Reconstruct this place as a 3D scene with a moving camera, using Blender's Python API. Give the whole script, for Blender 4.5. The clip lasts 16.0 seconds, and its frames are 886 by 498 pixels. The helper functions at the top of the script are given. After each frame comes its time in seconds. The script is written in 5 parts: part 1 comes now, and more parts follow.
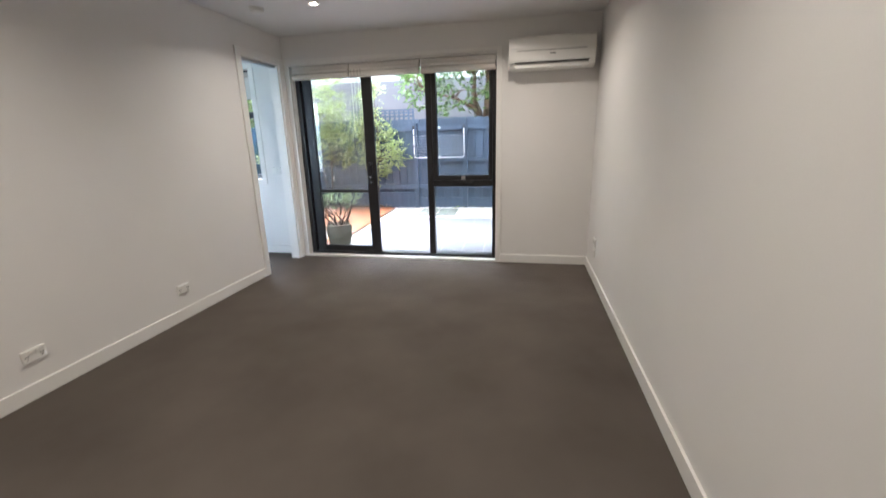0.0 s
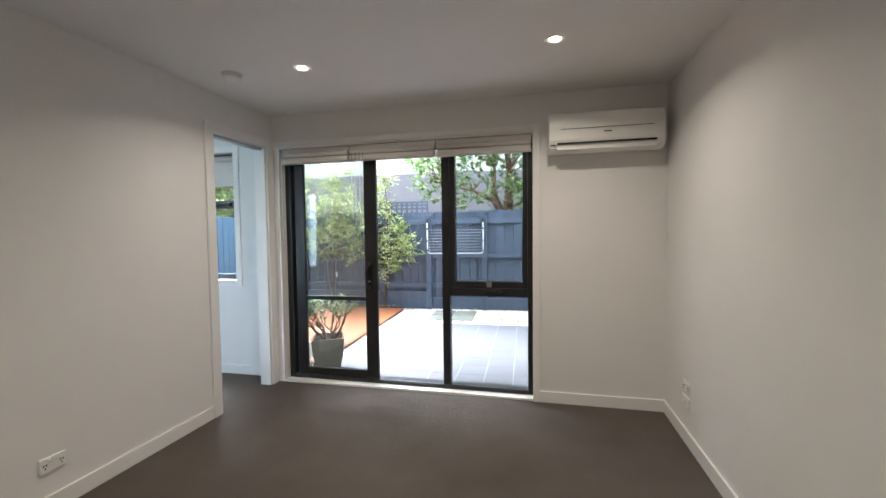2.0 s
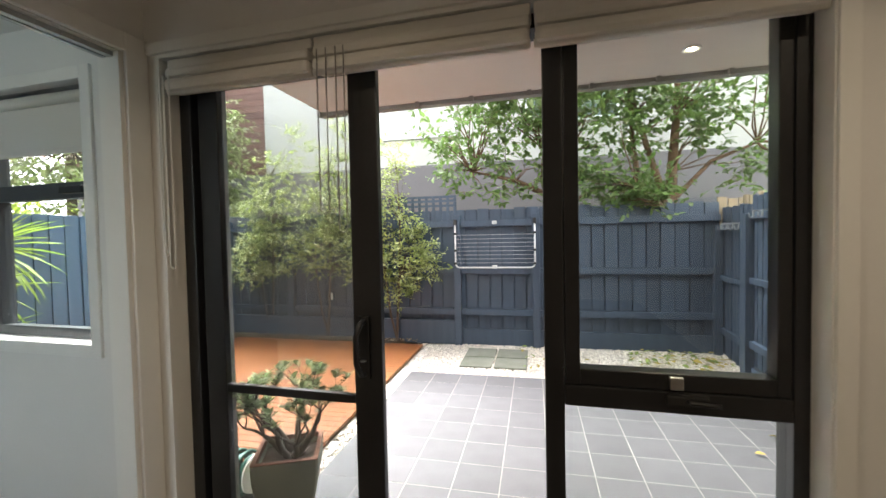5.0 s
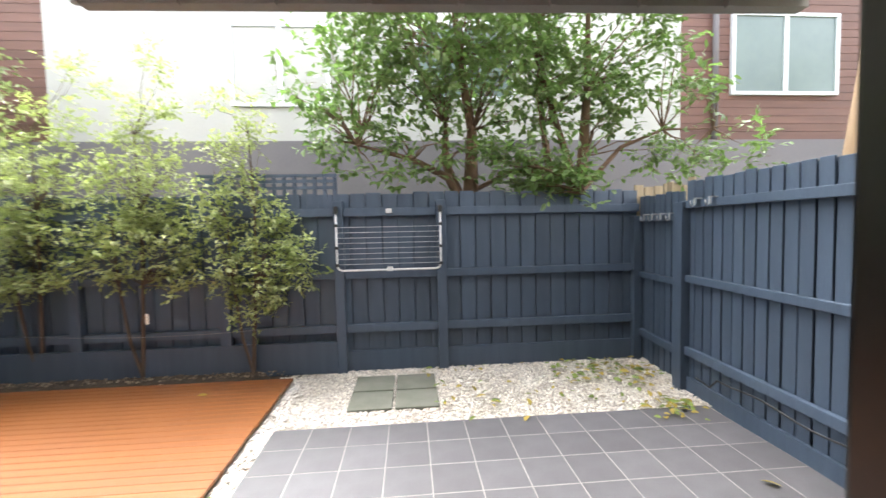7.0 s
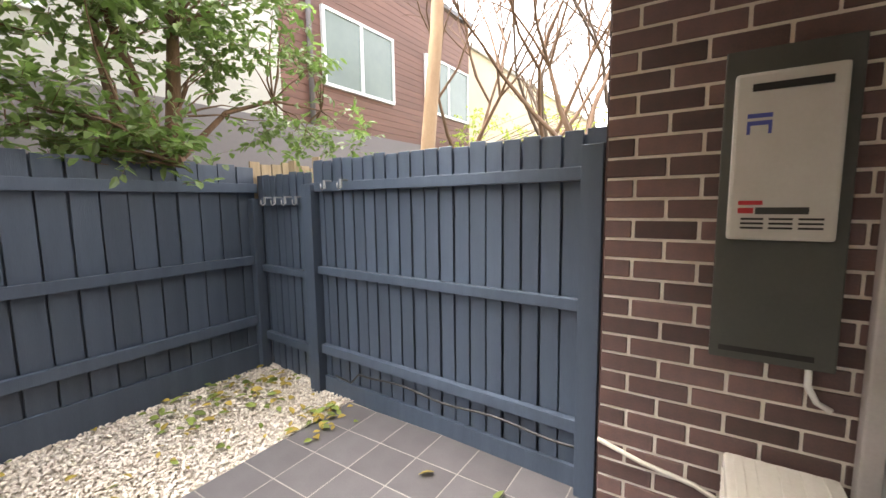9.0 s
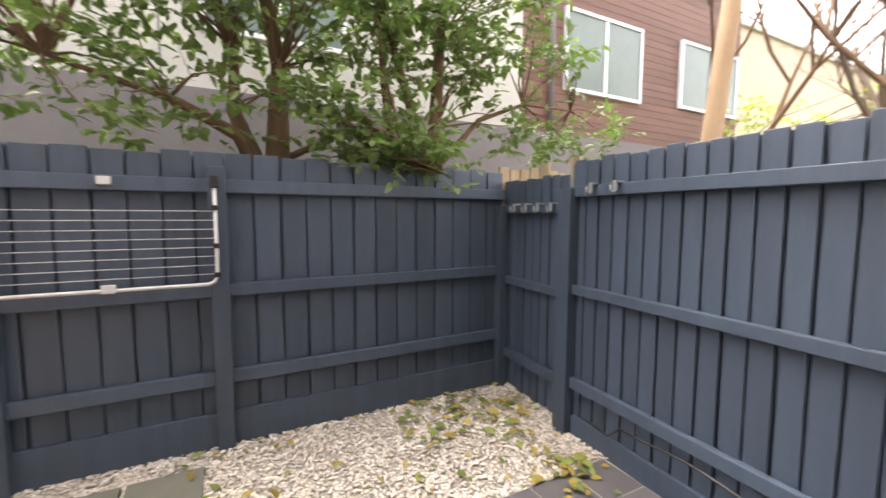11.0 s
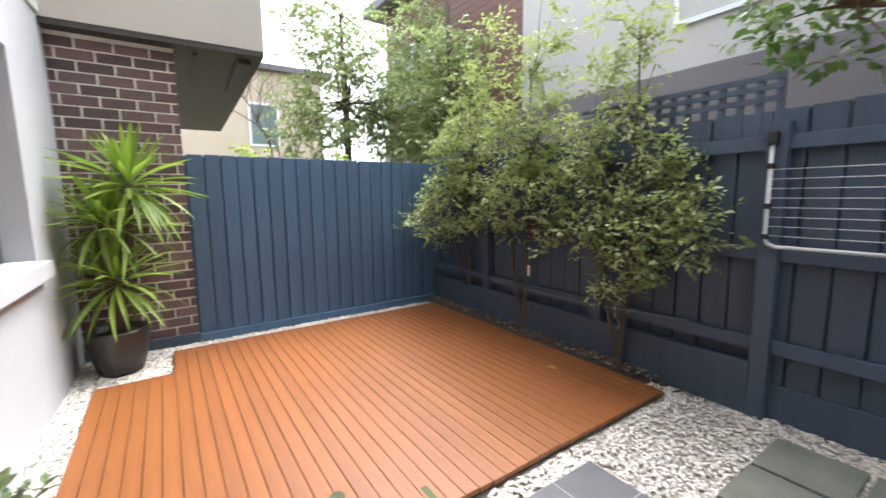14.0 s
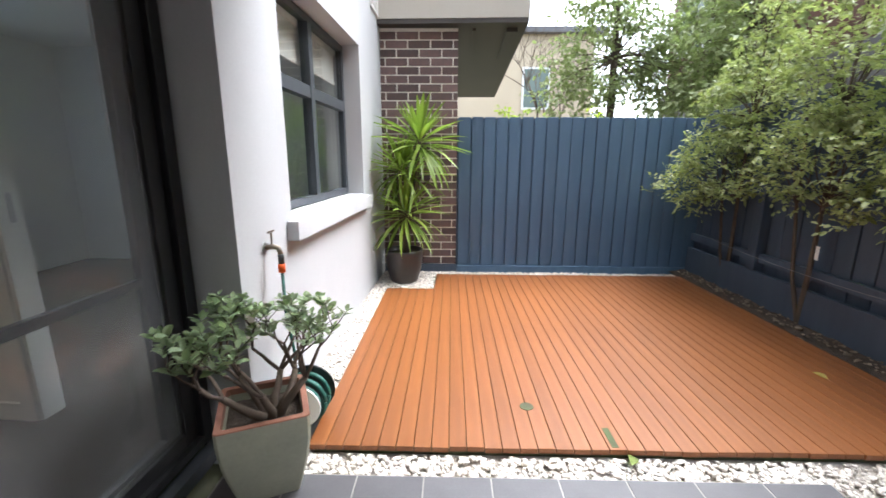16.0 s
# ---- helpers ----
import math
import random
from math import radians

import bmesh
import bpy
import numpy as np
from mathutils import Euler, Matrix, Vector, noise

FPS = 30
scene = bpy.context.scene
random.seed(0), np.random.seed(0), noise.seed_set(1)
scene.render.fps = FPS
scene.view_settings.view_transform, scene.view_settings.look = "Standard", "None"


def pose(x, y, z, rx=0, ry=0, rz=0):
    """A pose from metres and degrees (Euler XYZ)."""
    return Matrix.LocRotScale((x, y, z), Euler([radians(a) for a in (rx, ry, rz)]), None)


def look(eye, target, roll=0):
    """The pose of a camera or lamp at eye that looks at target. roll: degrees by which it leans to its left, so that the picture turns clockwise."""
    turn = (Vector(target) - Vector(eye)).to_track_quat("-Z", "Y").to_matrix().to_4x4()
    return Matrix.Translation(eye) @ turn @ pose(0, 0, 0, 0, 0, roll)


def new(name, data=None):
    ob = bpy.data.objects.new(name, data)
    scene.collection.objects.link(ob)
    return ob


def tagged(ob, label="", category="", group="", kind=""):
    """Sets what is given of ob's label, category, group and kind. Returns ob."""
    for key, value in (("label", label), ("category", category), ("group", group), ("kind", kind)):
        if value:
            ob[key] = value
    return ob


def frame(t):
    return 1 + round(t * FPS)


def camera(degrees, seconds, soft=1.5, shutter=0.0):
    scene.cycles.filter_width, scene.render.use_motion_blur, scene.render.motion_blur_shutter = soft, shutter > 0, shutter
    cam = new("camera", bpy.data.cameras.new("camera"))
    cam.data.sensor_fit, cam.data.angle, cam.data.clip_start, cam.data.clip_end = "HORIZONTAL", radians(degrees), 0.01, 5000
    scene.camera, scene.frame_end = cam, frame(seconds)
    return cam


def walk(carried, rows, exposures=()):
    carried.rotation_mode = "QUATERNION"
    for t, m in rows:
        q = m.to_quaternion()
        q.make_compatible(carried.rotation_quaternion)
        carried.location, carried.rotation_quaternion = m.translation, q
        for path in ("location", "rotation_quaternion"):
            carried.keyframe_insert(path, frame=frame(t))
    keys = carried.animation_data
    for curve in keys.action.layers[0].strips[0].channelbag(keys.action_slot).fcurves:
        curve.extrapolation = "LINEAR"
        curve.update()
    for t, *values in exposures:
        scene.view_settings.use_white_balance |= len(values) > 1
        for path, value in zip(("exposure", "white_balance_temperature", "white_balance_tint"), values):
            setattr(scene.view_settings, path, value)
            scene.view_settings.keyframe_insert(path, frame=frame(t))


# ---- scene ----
cam = camera(94.7, 16.0, shutter=0.3)
PATH = [
    (0, (0.741, 0.076, 1.327), (0.354, 1.969, 0.808), -1.5),
    (0.5, (0.645, 0.244, 1.377), (0.316, 2.202, 1.14), -1.3),
    (1, (0.623, 0.492, 1.359), (0.276, 2.458, 1.227), -0.9),
    (1.5, (0.595, 0.818, 1.381), (0.183, 2.771, 1.266), -0.6),
    (2, (0.474, 1.152, 1.365), (0.021, 3.098, 1.281), -0.7),
    (2.5, (0.369, 1.49, 1.377), (-0.125, 3.426, 1.301), -0.8),
    (3, (0.27, 1.844, 1.389), (-0.248, 3.774, 1.312), -0.9),
    (3.2, (0.186, 1.972, 1.391), (-0.325, 3.904, 1.312), -1.0),
    (5.3, (-0.355, 3.309, 1.397), (-0.854, 5.245, 1.341), -1.2),
    (5.5, (-0.389, 3.437, 1.386), (-0.87, 5.378, 1.342), -1.2),
    (6, (-0.472, 3.804, 1.378), (-0.838, 5.766, 1.326), -1.5),
    (6.5, (-0.570, 4.047, 1.37), (-0.763, 6.042, 1.315), -1.2),
    (7, (-0.650, 4.320, 1.381), (-0.553, 6.325, 1.275), -1.2),
    (7.5, (-0.623, 4.591, 1.378), (-0.055, 6.503, 1.227), -1.3),
    (8, (-0.585, 4.788, 1.374), (0.783, 6.234, 1.184), -0.3),
    (8.2, (-0.561, 4.87, 1.423), (1.079, 5.99, 1.189), -0.9),
    (10.3, (-0.249, 5.499, 1.385), (1.195, 6.874, 1.231), 1.3),
    (10.5, (-0.277, 5.583, 1.389), (1.025, 7.092, 1.228), 0.9),
    (11, (-0.325, 5.682, 1.381), (0.546, 7.475, 1.216), 0.2),
    (11.5, (-0.341, 5.719, 1.387), (0.044, 7.674, 1.218), -0.3),
    (12, (-0.329, 5.741, 1.387), (-0.438, 7.73, 1.207), -0.7),
    (12.5, (-0.328, 5.781, 1.381), (-0.946, 7.672, 1.17), -1.2),
    (13, (-0.377, 5.747, 1.354), (-1.43, 7.432, 1.125), -1.4),
    (13.5, (-0.442, 5.68, 1.305), (-1.851, 7.079, 1.07), -0.9),
    (14, (-0.531, 5.604, 1.285), (-2.207, 6.663, 1.021), -0.7),
    (14.5, (-0.566, 5.563, 1.261), (-2.41, 6.268, 0.943), -0.5),
    (15, (-0.507, 5.595, 1.23), (-2.426, 6.014, 0.854), -0.2),
    (15.5, (-0.39, 5.69, 1.217), (-2.34, 5.848, 0.799), 0.1),
    (16, (-0.261, 5.738, 1.221), (-2.212, 5.634, 0.792), 0.3),
]
EXPOSURES = [(0, 5.2, 5300, 11), (1.5, 5.05, 5350, 10), (3.2, 4.65, 5700, 9), (5.5, 4.05, 6400, 8), (6.5, 4.0, 6200, 8), (7, 3.8, 6300, 9), (8, 3.85, 6600, 11), (10.5, 3.68, 7200, 16), (12.5, 3.55, 6300, 16), (13.5, 3.25, 6100, 14), (14.5, 3.0, 5950, 10), (16, 3.1, 5900, 10)]
walk(cam, [(t, look(eye, target, roll)) for t, eye, target, roll in PATH], EXPOSURES)
SKY, SUN, LAMPS = 0.135, 0.5, 0.36


# world: bright overcast sky and one wide, weak sun
world = bpy.data.worlds.new("overcast_sky")
scene.world = world
world.use_nodes = True
wn, wl = world.node_tree.nodes, world.node_tree.links
wn.clear()
sky = wn.new("ShaderNodeTexSky")
sky.sky_type, sky.sun_disc = "NISHITA", False
sky.sun_elevation, sky.sun_rotation = radians(62), radians(-24)
sky.air_density, sky.dust_density, sky.ozone_density = 1.0, 4.0, 1.0
pale = wn.new("ShaderNodeHueSaturation")
pale.inputs["Saturation"].default_value = 0.22
bg = wn.new("ShaderNodeBackground")
bg.inputs["Strength"].default_value = SKY
wout = wn.new("ShaderNodeOutputWorld")
wl.new(sky.outputs[0], pale.inputs["Color"])
wl.new(pale.outputs[0], bg.inputs["Color"])
wl.new(bg.outputs[0], wout.inputs["Surface"])
sun_data = bpy.data.lights.new("sun", "SUN")
sun_data.energy, sun_data.angle, sun_data.color = SUN, radians(60), (1.0, 0.96, 0.9)
sun = new("sun", sun_data)
sun.matrix_basis = look((-3.2, 11, 14.5), (0, 4, 0))


# ---- materials ----
def mat(name, color, rough=0.6, second=None, scale=6.0, fine=80.0, bump=0.15, metal=0.0, amount=0.5, stretch=(1, 1, 1), vary=0.0, spec=0.5, gap=0.004):
    """Two colours mixed by a broad and a fine noise, with fine relief; vary: lightness shift from piece to piece."""
    m = bpy.data.materials.new(name)
    m.use_nodes = True
    n, l = m.node_tree.nodes, m.node_tree.links
    b = n["Principled BSDF"]
    b.inputs["Roughness"].default_value, b.inputs["Metallic"].default_value = rough, metal
    b.inputs["Specular IOR Level"].default_value = spec
    co = n.new("ShaderNodeTexCoord")
    mp = n.new("ShaderNodeMapping")
    mp.inputs["Scale"].default_value = stretch
    l.new(co.outputs["Object"], mp.inputs["Vector"])
    n1, n2 = n.new("ShaderNodeTexNoise"), n.new("ShaderNodeTexNoise")
    n1.inputs["Scale"].default_value, n1.inputs["Detail"].default_value = scale, 5
    n2.inputs["Scale"].default_value, n2.inputs["Detail"].default_value = fine, 3
    l.new(mp.outputs[0], n1.inputs["Vector"])
    l.new(mp.outputs[0], n2.inputs["Vector"])
    add = n.new("ShaderNodeMath")
    add.operation = "MULTIPLY_ADD"
    l.new(n2.outputs["Fac"], add.inputs[0])
    add.inputs[1].default_value = 0.4
    l.new(n1.outputs["Fac"], add.inputs[2])
    rng = n.new("ShaderNodeMapRange")
    rng.inputs["From Min"].default_value, rng.inputs["From Max"].default_value = 0.45, 0.95
    rng.inputs["To Max"].default_value = amount * 2
    l.new(add.outputs[0], rng.inputs["Value"])
    mix = n.new("ShaderNodeMix")
    mix.data_type = "RGBA"
    second = second or tuple(c * 0.8 for c in color)
    mix.inputs["A"].default_value, mix.inputs["B"].default_value = (*color, 1), (*second, 1)
    l.new(rng.outputs[0], mix.inputs["Factor"])
    out = mix.outputs["Result"]
    if vary:
        info = n.new("ShaderNodeObjectInfo")
        geo = n.new("ShaderNodeNewGeometry")
        both = n.new("ShaderNodeMath")
        l.new(info.outputs["Random"], both.inputs[0])
        l.new(geo.outputs["Random Per Island"], both.inputs[1])
        frac = n.new("ShaderNodeMath")
        frac.operation = "FRACT"
        l.new(both.outputs[0], frac.inputs[0])
        vr = n.new("ShaderNodeMapRange")
        vr.inputs["To Min"].default_value, vr.inputs["To Max"].default_value = 1 - vary, 1 + vary
        l.new(frac.outputs[0], vr.inputs["Value"])
        hs = n.new("ShaderNodeHueSaturation")
        l.new(vr.outputs[0], hs.inputs["Value"])
        l.new(out, hs.inputs["Color"])
        out = hs.outputs[0]
    l.new(out, b.inputs["Base Color"])
    if bump:
        bp = n.new("ShaderNodeBump")
        bp.inputs["Strength"].default_value, bp.inputs["Distance"].default_value = bump, gap
        l.new(n2.outputs["Fac"], bp.inputs["Height"])
        l.new(bp.outputs[0], b.inputs["Normal"])
    return m


def leaf_mat(name, color, second, rough=0.4, light=0.35):
    m = mat(name, color, rough, second, 3.0, 30.0, 0.05, vary=0.35, amount=0.6)
    n, l = m.node_tree.nodes, m.node_tree.links
    b, out = n["Principled BSDF"], n["Material Output"]
    tr = n.new("ShaderNodeBsdfTranslucent")
    tr.inputs["Color"].default_value = (min(1, color[0] * 1.45), min(1, color[1] * 1.6), color[2], 1)
    mx = n.new("ShaderNodeMixShader")
    mx.inputs[0].default_value = light
    l.new(b.outputs[0], mx.inputs[1])
    l.new(tr.outputs[0], mx.inputs[2])
    l.new(mx.outputs[0], out.inputs["Surface"])
    return m


def glass_mat(name, tint=(0.96, 0.98, 0.97), base=0.03):
    m = bpy.data.materials.new(name)
    m.use_nodes = True
    n, l = m.node_tree.nodes, m.node_tree.links
    n.remove(n["Principled BSDF"])
    t, g, f, mx = n.new("ShaderNodeBsdfTransparent"), n.new("ShaderNodeBsdfGlossy"), n.new("ShaderNodeLayerWeight"), n.new("ShaderNodeMixShader")
    t.inputs["Color"].default_value = (*tint, 1)
    g.inputs["Roughness"].default_value = 0.0
    f.inputs["Blend"].default_value = 0.5
    steep, gain = n.new("ShaderNodeMath"), n.new("ShaderNodeMath")
    steep.operation, steep.inputs[1].default_value = "POWER", 4.0
    gain.operation, gain.inputs[1].default_value, gain.inputs[2].default_value = "MULTIPLY_ADD", 0.8, base
    l.new(f.outputs["Facing"], steep.inputs[0])
    l.new(steep.outputs[0], gain.inputs[0])
    l.new(gain.outputs[0], mx.inputs[0])
    l.new(t.outputs[0], mx.inputs[1])
    l.new(g.outputs[0], mx.inputs[2])
    l.new(mx.outputs[0], n["Material Output"].inputs["Surface"])
    return m


def glow_mat(name, color, power):
    m = bpy.data.materials.new(name)
    m.use_nodes = True
    b = m.node_tree.nodes["Principled BSDF"]
    b.inputs["Emission Color"].default_value, b.inputs["Emission Strength"].default_value = (*color, 1), power
    return m


PLASTER = mat("white_plaster", (0.78, 0.765, 0.74), 0.75, (0.74, 0.725, 0.70), 1.5, 160, 0.06)
CEILING = mat("ceiling_paint", (0.78, 0.77, 0.75), 0.85, (0.75, 0.74, 0.72), 1.2, 120, 0.04)
TRIM = mat("gloss_white_trim", (0.82, 0.81, 0.78), 0.35, (0.79, 0.775, 0.74), 3, 60, 0.03)
CARPET = mat("taupe_carpet", (0.165, 0.142, 0.122), 0.97, (0.105, 0.089, 0.076), 1.5, 420, 0.9, spec=0.15, amount=0.5, gap=0.008)
BLACK = mat("black_powdercoat", (0.012, 0.012, 0.013), 0.35, (0.02, 0.02, 0.022), 5, 90, 0.04)
GREYFRAME = mat("charcoal_powdercoat", (0.045, 0.052, 0.06), 0.4, (0.06, 0.066, 0.075), 5, 90, 0.04)
PLASTIC = mat("white_plastic", (0.8, 0.79, 0.75), 0.3, (0.76, 0.75, 0.71), 4, 70, 0.02)
DARKGAP = mat("dark_recess", (0.015, 0.014, 0.013), 0.7)
BLIND = mat("blind_fabric", (0.72, 0.69, 0.64), 0.8, (0.67, 0.64, 0.59), 3, 300, 0.2)
CHAIN = mat("bead_chain", (0.35, 0.34, 0.31), 0.35, metal=0.7)
STEEL = mat("brushed_steel", (0.6, 0.6, 0.6), 0.3, metal=1.0)
BRASS = mat("weathered_brass", (0.33, 0.27, 0.2), 0.4, (0.2, 0.18, 0.15), 20, 120, 0.1, metal=0.9)
GLASS = glass_mat("clear_glass")
SCREEN = mat("fly_screen_mesh", (0.3, 0.3, 0.3), 0.8)
_n, _l = SCREEN.node_tree.nodes, SCREEN.node_tree.links
_t, _m = _n.new("ShaderNodeBsdfTransparent"), _n.new("ShaderNodeMixShader")
_m.inputs[0].default_value = 0.14
_l.new(_t.outputs[0], _m.inputs[1])
_l.new(_n["Principled BSDF"].outputs[0], _m.inputs[2])
_l.new(_m.outputs[0], _n["Material Output"].inputs["Surface"])
FLYSCREEN = glass_mat("tinted_door_glass", (0.95, 0.97, 0.97), 0.05)
RENDER = mat("white_render", (0.49, 0.49, 0.495), 0.85, (0.43, 0.43, 0.435), 1.3, 120, 0.25)
RENDER_SIDE = mat("beige_render", (0.42, 0.385, 0.33), 0.85, (0.37, 0.34, 0.29), 1.4, 120, 0.25)
SOFFIT = mat("soffit_paint", (0.62, 0.58, 0.54), 0.8, (0.57, 0.53, 0.49), 1.2, 60, 0.08)
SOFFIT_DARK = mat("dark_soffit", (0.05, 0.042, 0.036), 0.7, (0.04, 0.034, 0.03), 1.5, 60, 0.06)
TILE = mat("slate_grey_tile", (0.10, 0.094, 0.10), 0.55, (0.075, 0.071, 0.076), 5, 160, 0.12, vary=0.12)
GROUT = mat("pale_grout", (0.29, 0.27, 0.25), 0.9, (0.22, 0.205, 0.19), 8, 120, 0.3)
DECK = mat("orange_stained_board", (0.25, 0.088, 0.022), 0.42, (0.185, 0.061, 0.015), 3.0, 26, 0.25, stretch=(0.5, 9, 9), vary=0.07, amount=0.6)
DECKSIDE = mat("mossy_joist", (0.05, 0.045, 0.03), 0.9, (0.06, 0.09, 0.03), 9, 90, 0.4)
FENCE = mat("navy_fence_paint", (0.060, 0.084, 0.122), 0.5, (0.045, 0.064, 0.096), 2.5, 40, 0.3, stretch=(6, 6, 0.6), vary=0.14)
FENCE_BLUE = mat("blue_fence_paint", (0.070, 0.120, 0.185), 0.5, (0.052, 0.095, 0.155), 2.5, 40, 0.3, stretch=(6, 6, 0.6), vary=0.1)
RAWWOOD = mat("raw_weathered_wood", (0.36, 0.28, 0.18), 0.8, (0.25, 0.19, 0.12), 5, 60, 0.3, stretch=(5, 5, 0.6))
PEBBLE = mat("white_pebble", (0.70, 0.65, 0.59), 0.75, (0.55, 0.48, 0.40), 9, 90, 0.2, vary=0.28, amount=0.45)
GRAVELBED = mat("gravel_bed", (0.55, 0.50, 0.44), 0.95, (0.36, 0.31, 0.26), 45, 160, 0.8, gap=0.02)
SOIL = mat("dark_garden_soil", (0.045, 0.032, 0.024), 0.97, (0.09, 0.065, 0.045), 14, 110, 0.9, gap=0.02)
EARTH = mat("bare_earth", (0.16, 0.14, 0.10), 0.97, (0.09, 0.1, 0.05), 0.5, 12, 0.5)
PAVER = mat("mossy_grey_paver", (0.17, 0.165, 0.135), 0.85, (0.115, 0.12, 0.09), 6, 150, 0.3, vary=0.08)
BRICK = mat("dark_brown_brick", (0.15, 0.083, 0.074), 0.7, (0.095, 0.064, 0.062), 14, 110, 0.45, vary=0.4)
MORTAR = mat("cream_mortar", (0.80, 0.75, 0.67), 0.95, (0.68, 0.62, 0.55), 12, 160, 0.5)
BARK = mat("warm_brown_bark", (0.165, 0.098, 0.058), 0.85, (0.10, 0.06, 0.036), 9, 60, 0.7, stretch=(1, 1, 0.35), gap=0.012)
BARKPALE = mat("pale_tan_bark", (0.34, 0.23, 0.14), 0.75, (0.26, 0.17, 0.1), 5, 50, 0.35, stretch=(1, 1, 0.4))
BARKGREY = mat("grey_brown_twig", (0.11, 0.078, 0.055), 0.85, (0.07, 0.05, 0.036), 9, 60, 0.4)
LEAF_BIG = leaf_mat("deep_green_leaf", (0.11, 0.17, 0.06), (0.18, 0.24, 0.095), 0.28, 0.45)
LEAF_SHRUB = leaf_mat("yellow_green_leaf", (0.25, 0.285, 0.115), (0.36, 0.38, 0.19), 0.42, 0.42)
LEAF_WEST = leaf_mat("olive_green_leaf", (0.20, 0.24, 0.115), (0.29, 0.32, 0.16), 0.45, 0.42)
LEAF_LIME = leaf_mat("lime_new_leaf", (0.30, 0.36, 0.06), (0.2, 0.27, 0.05), 0.5, 0.45)
LEAF_JADE = leaf_mat("grey_green_succulent", (0.38, 0.45, 0.30), (0.26, 0.34, 0.2), 0.3, 0.25)
LEAF_YUCCA = leaf_mat("bright_yucca_leaf", (0.20, 0.30, 0.05), (0.28, 0.33, 0.07), 0.4, 0.35)
LEAF_DRY = leaf_mat("fallen_leaf", (0.28, 0.24, 0.05), (0.36, 0.22, 0.05), 0.7, 0.2)
LEAF_FALLEN = leaf_mat("fallen_green_leaf", (0.13, 0.19, 0.04), (0.2, 0.22, 0.05), 0.6, 0.2)
POTGREEN = mat("celadon_glaze", (0.40, 0.39, 0.29), 0.5, (0.31, 0.31, 0.23), 6, 60, 0.12)
TERRACOTTA = mat("bare_terracotta", (0.27, 0.12, 0.075), 0.8, (0.2, 0.09, 0.06), 12, 90, 0.2)
POTBLACK = mat("brown_black_glaze", (0.03, 0.025, 0.023), 0.3, (0.05, 0.04, 0.036), 5, 60, 0.05)
HOSEGREEN = mat("green_hose", (0.03, 0.13, 0.10), 0.45, (0.02, 0.09, 0.07), 20, 90, 0.05)
ORANGE = mat("orange_plastic", (0.85, 0.12, 0.01), 0.4)
BLACKPLASTIC = mat("black_plastic", (0.02, 0.02, 0.02), 0.45)
WHITETUBE = mat("white_coated_tube", (0.6, 0.6, 0.6), 0.3, (0.5, 0.5, 0.5), 8, 80, 0.05)
WHITE_WALL = mat("neighbour_white_render", (0.45, 0.44, 0.41), 0.9, (0.39, 0.38, 0.35), 0.7, 30, 0.1)
GREY_WALL = mat("neighbour_grey_render", (0.17, 0.155, 0.16), 0.9, (0.14, 0.13, 0.135), 0.7, 30, 0.1)
TIMBER = mat("red_brown_weatherboard", (0.15, 0.072, 0.052), 0.65, (0.105, 0.05, 0.038), 2, 30, 0.3, stretch=(0.6, 6, 6), vary=0.15)
CREAM_WALL = mat("cream_render", (0.46, 0.39, 0.29), 0.9, (0.4, 0.34, 0.25), 0.7, 30, 0.1)
ALU = mat("pale_aluminium", (0.66, 0.68, 0.69), 0.4, (0.6, 0.62, 0.63), 6, 60, 0.03)
FROSTED = mat("pale_green_blind_glass", (0.13, 0.17, 0.155), 0.25, (0.11, 0.145, 0.135), 1.0, 8, 0.0)
ROOFGREY = mat("dark_roof_metal", (0.09, 0.09, 0.1), 0.5)
HEATER = mat("cream_heater_panel", (0.56, 0.54, 0.50), 0.4, (0.5, 0.48, 0.44), 5, 70, 0.03)
HEATERBOX = mat("grey_green_steel", (0.075, 0.078, 0.068), 0.5, (0.06, 0.063, 0.055), 5, 70, 0.04)
CONDENSER = mat("cream_condenser", (0.55, 0.52, 0.46), 0.5, (0.46, 0.43, 0.37), 5, 70, 0.05)
CLEARPLASTIC = mat("cloudy_clear_plastic", (0.3, 0.31, 0.32), 0.2, (0.24, 0.25, 0.26), 30, 90, 0.05)
PRINT_BLUE = mat("blue_print", (0.08, 0.1, 0.4), 0.5)
PRINT_RED = mat("red_print", (0.5, 0.03, 0.04), 0.5)
PRINT_BLACK = mat("dark_print", (0.04, 0.04, 0.04), 0.5)
LAMPGLOW = glow_mat("lamp_face", (1.0, 0.8, 0.55), 1.2)


# ---- builders ----
PLACED = {}


def box(bm, x0, x1, y0, y1, z0, z1, bevel=0.0):
    made = bmesh.ops.create_cube(bm, size=1.0, matrix=Matrix.LocRotScale(((x0 + x1) / 2, (y0 + y1) / 2, (z0 + z1) / 2), None, (abs(x1 - x0), abs(y1 - y0), abs(z1 - z0))))
    if bevel:
        edges = {e for v in made["verts"] for e in v.link_edges}
        bmesh.ops.bevel(bm, geom=list(edges), offset=bevel, segments=2, affect="EDGES", profile=0.6)
    return bm


def boxes(*rows, bevel=0.0):
    bm = bmesh.new()
    for r in rows:
        box(bm, *r, bevel=bevel)
    return bm


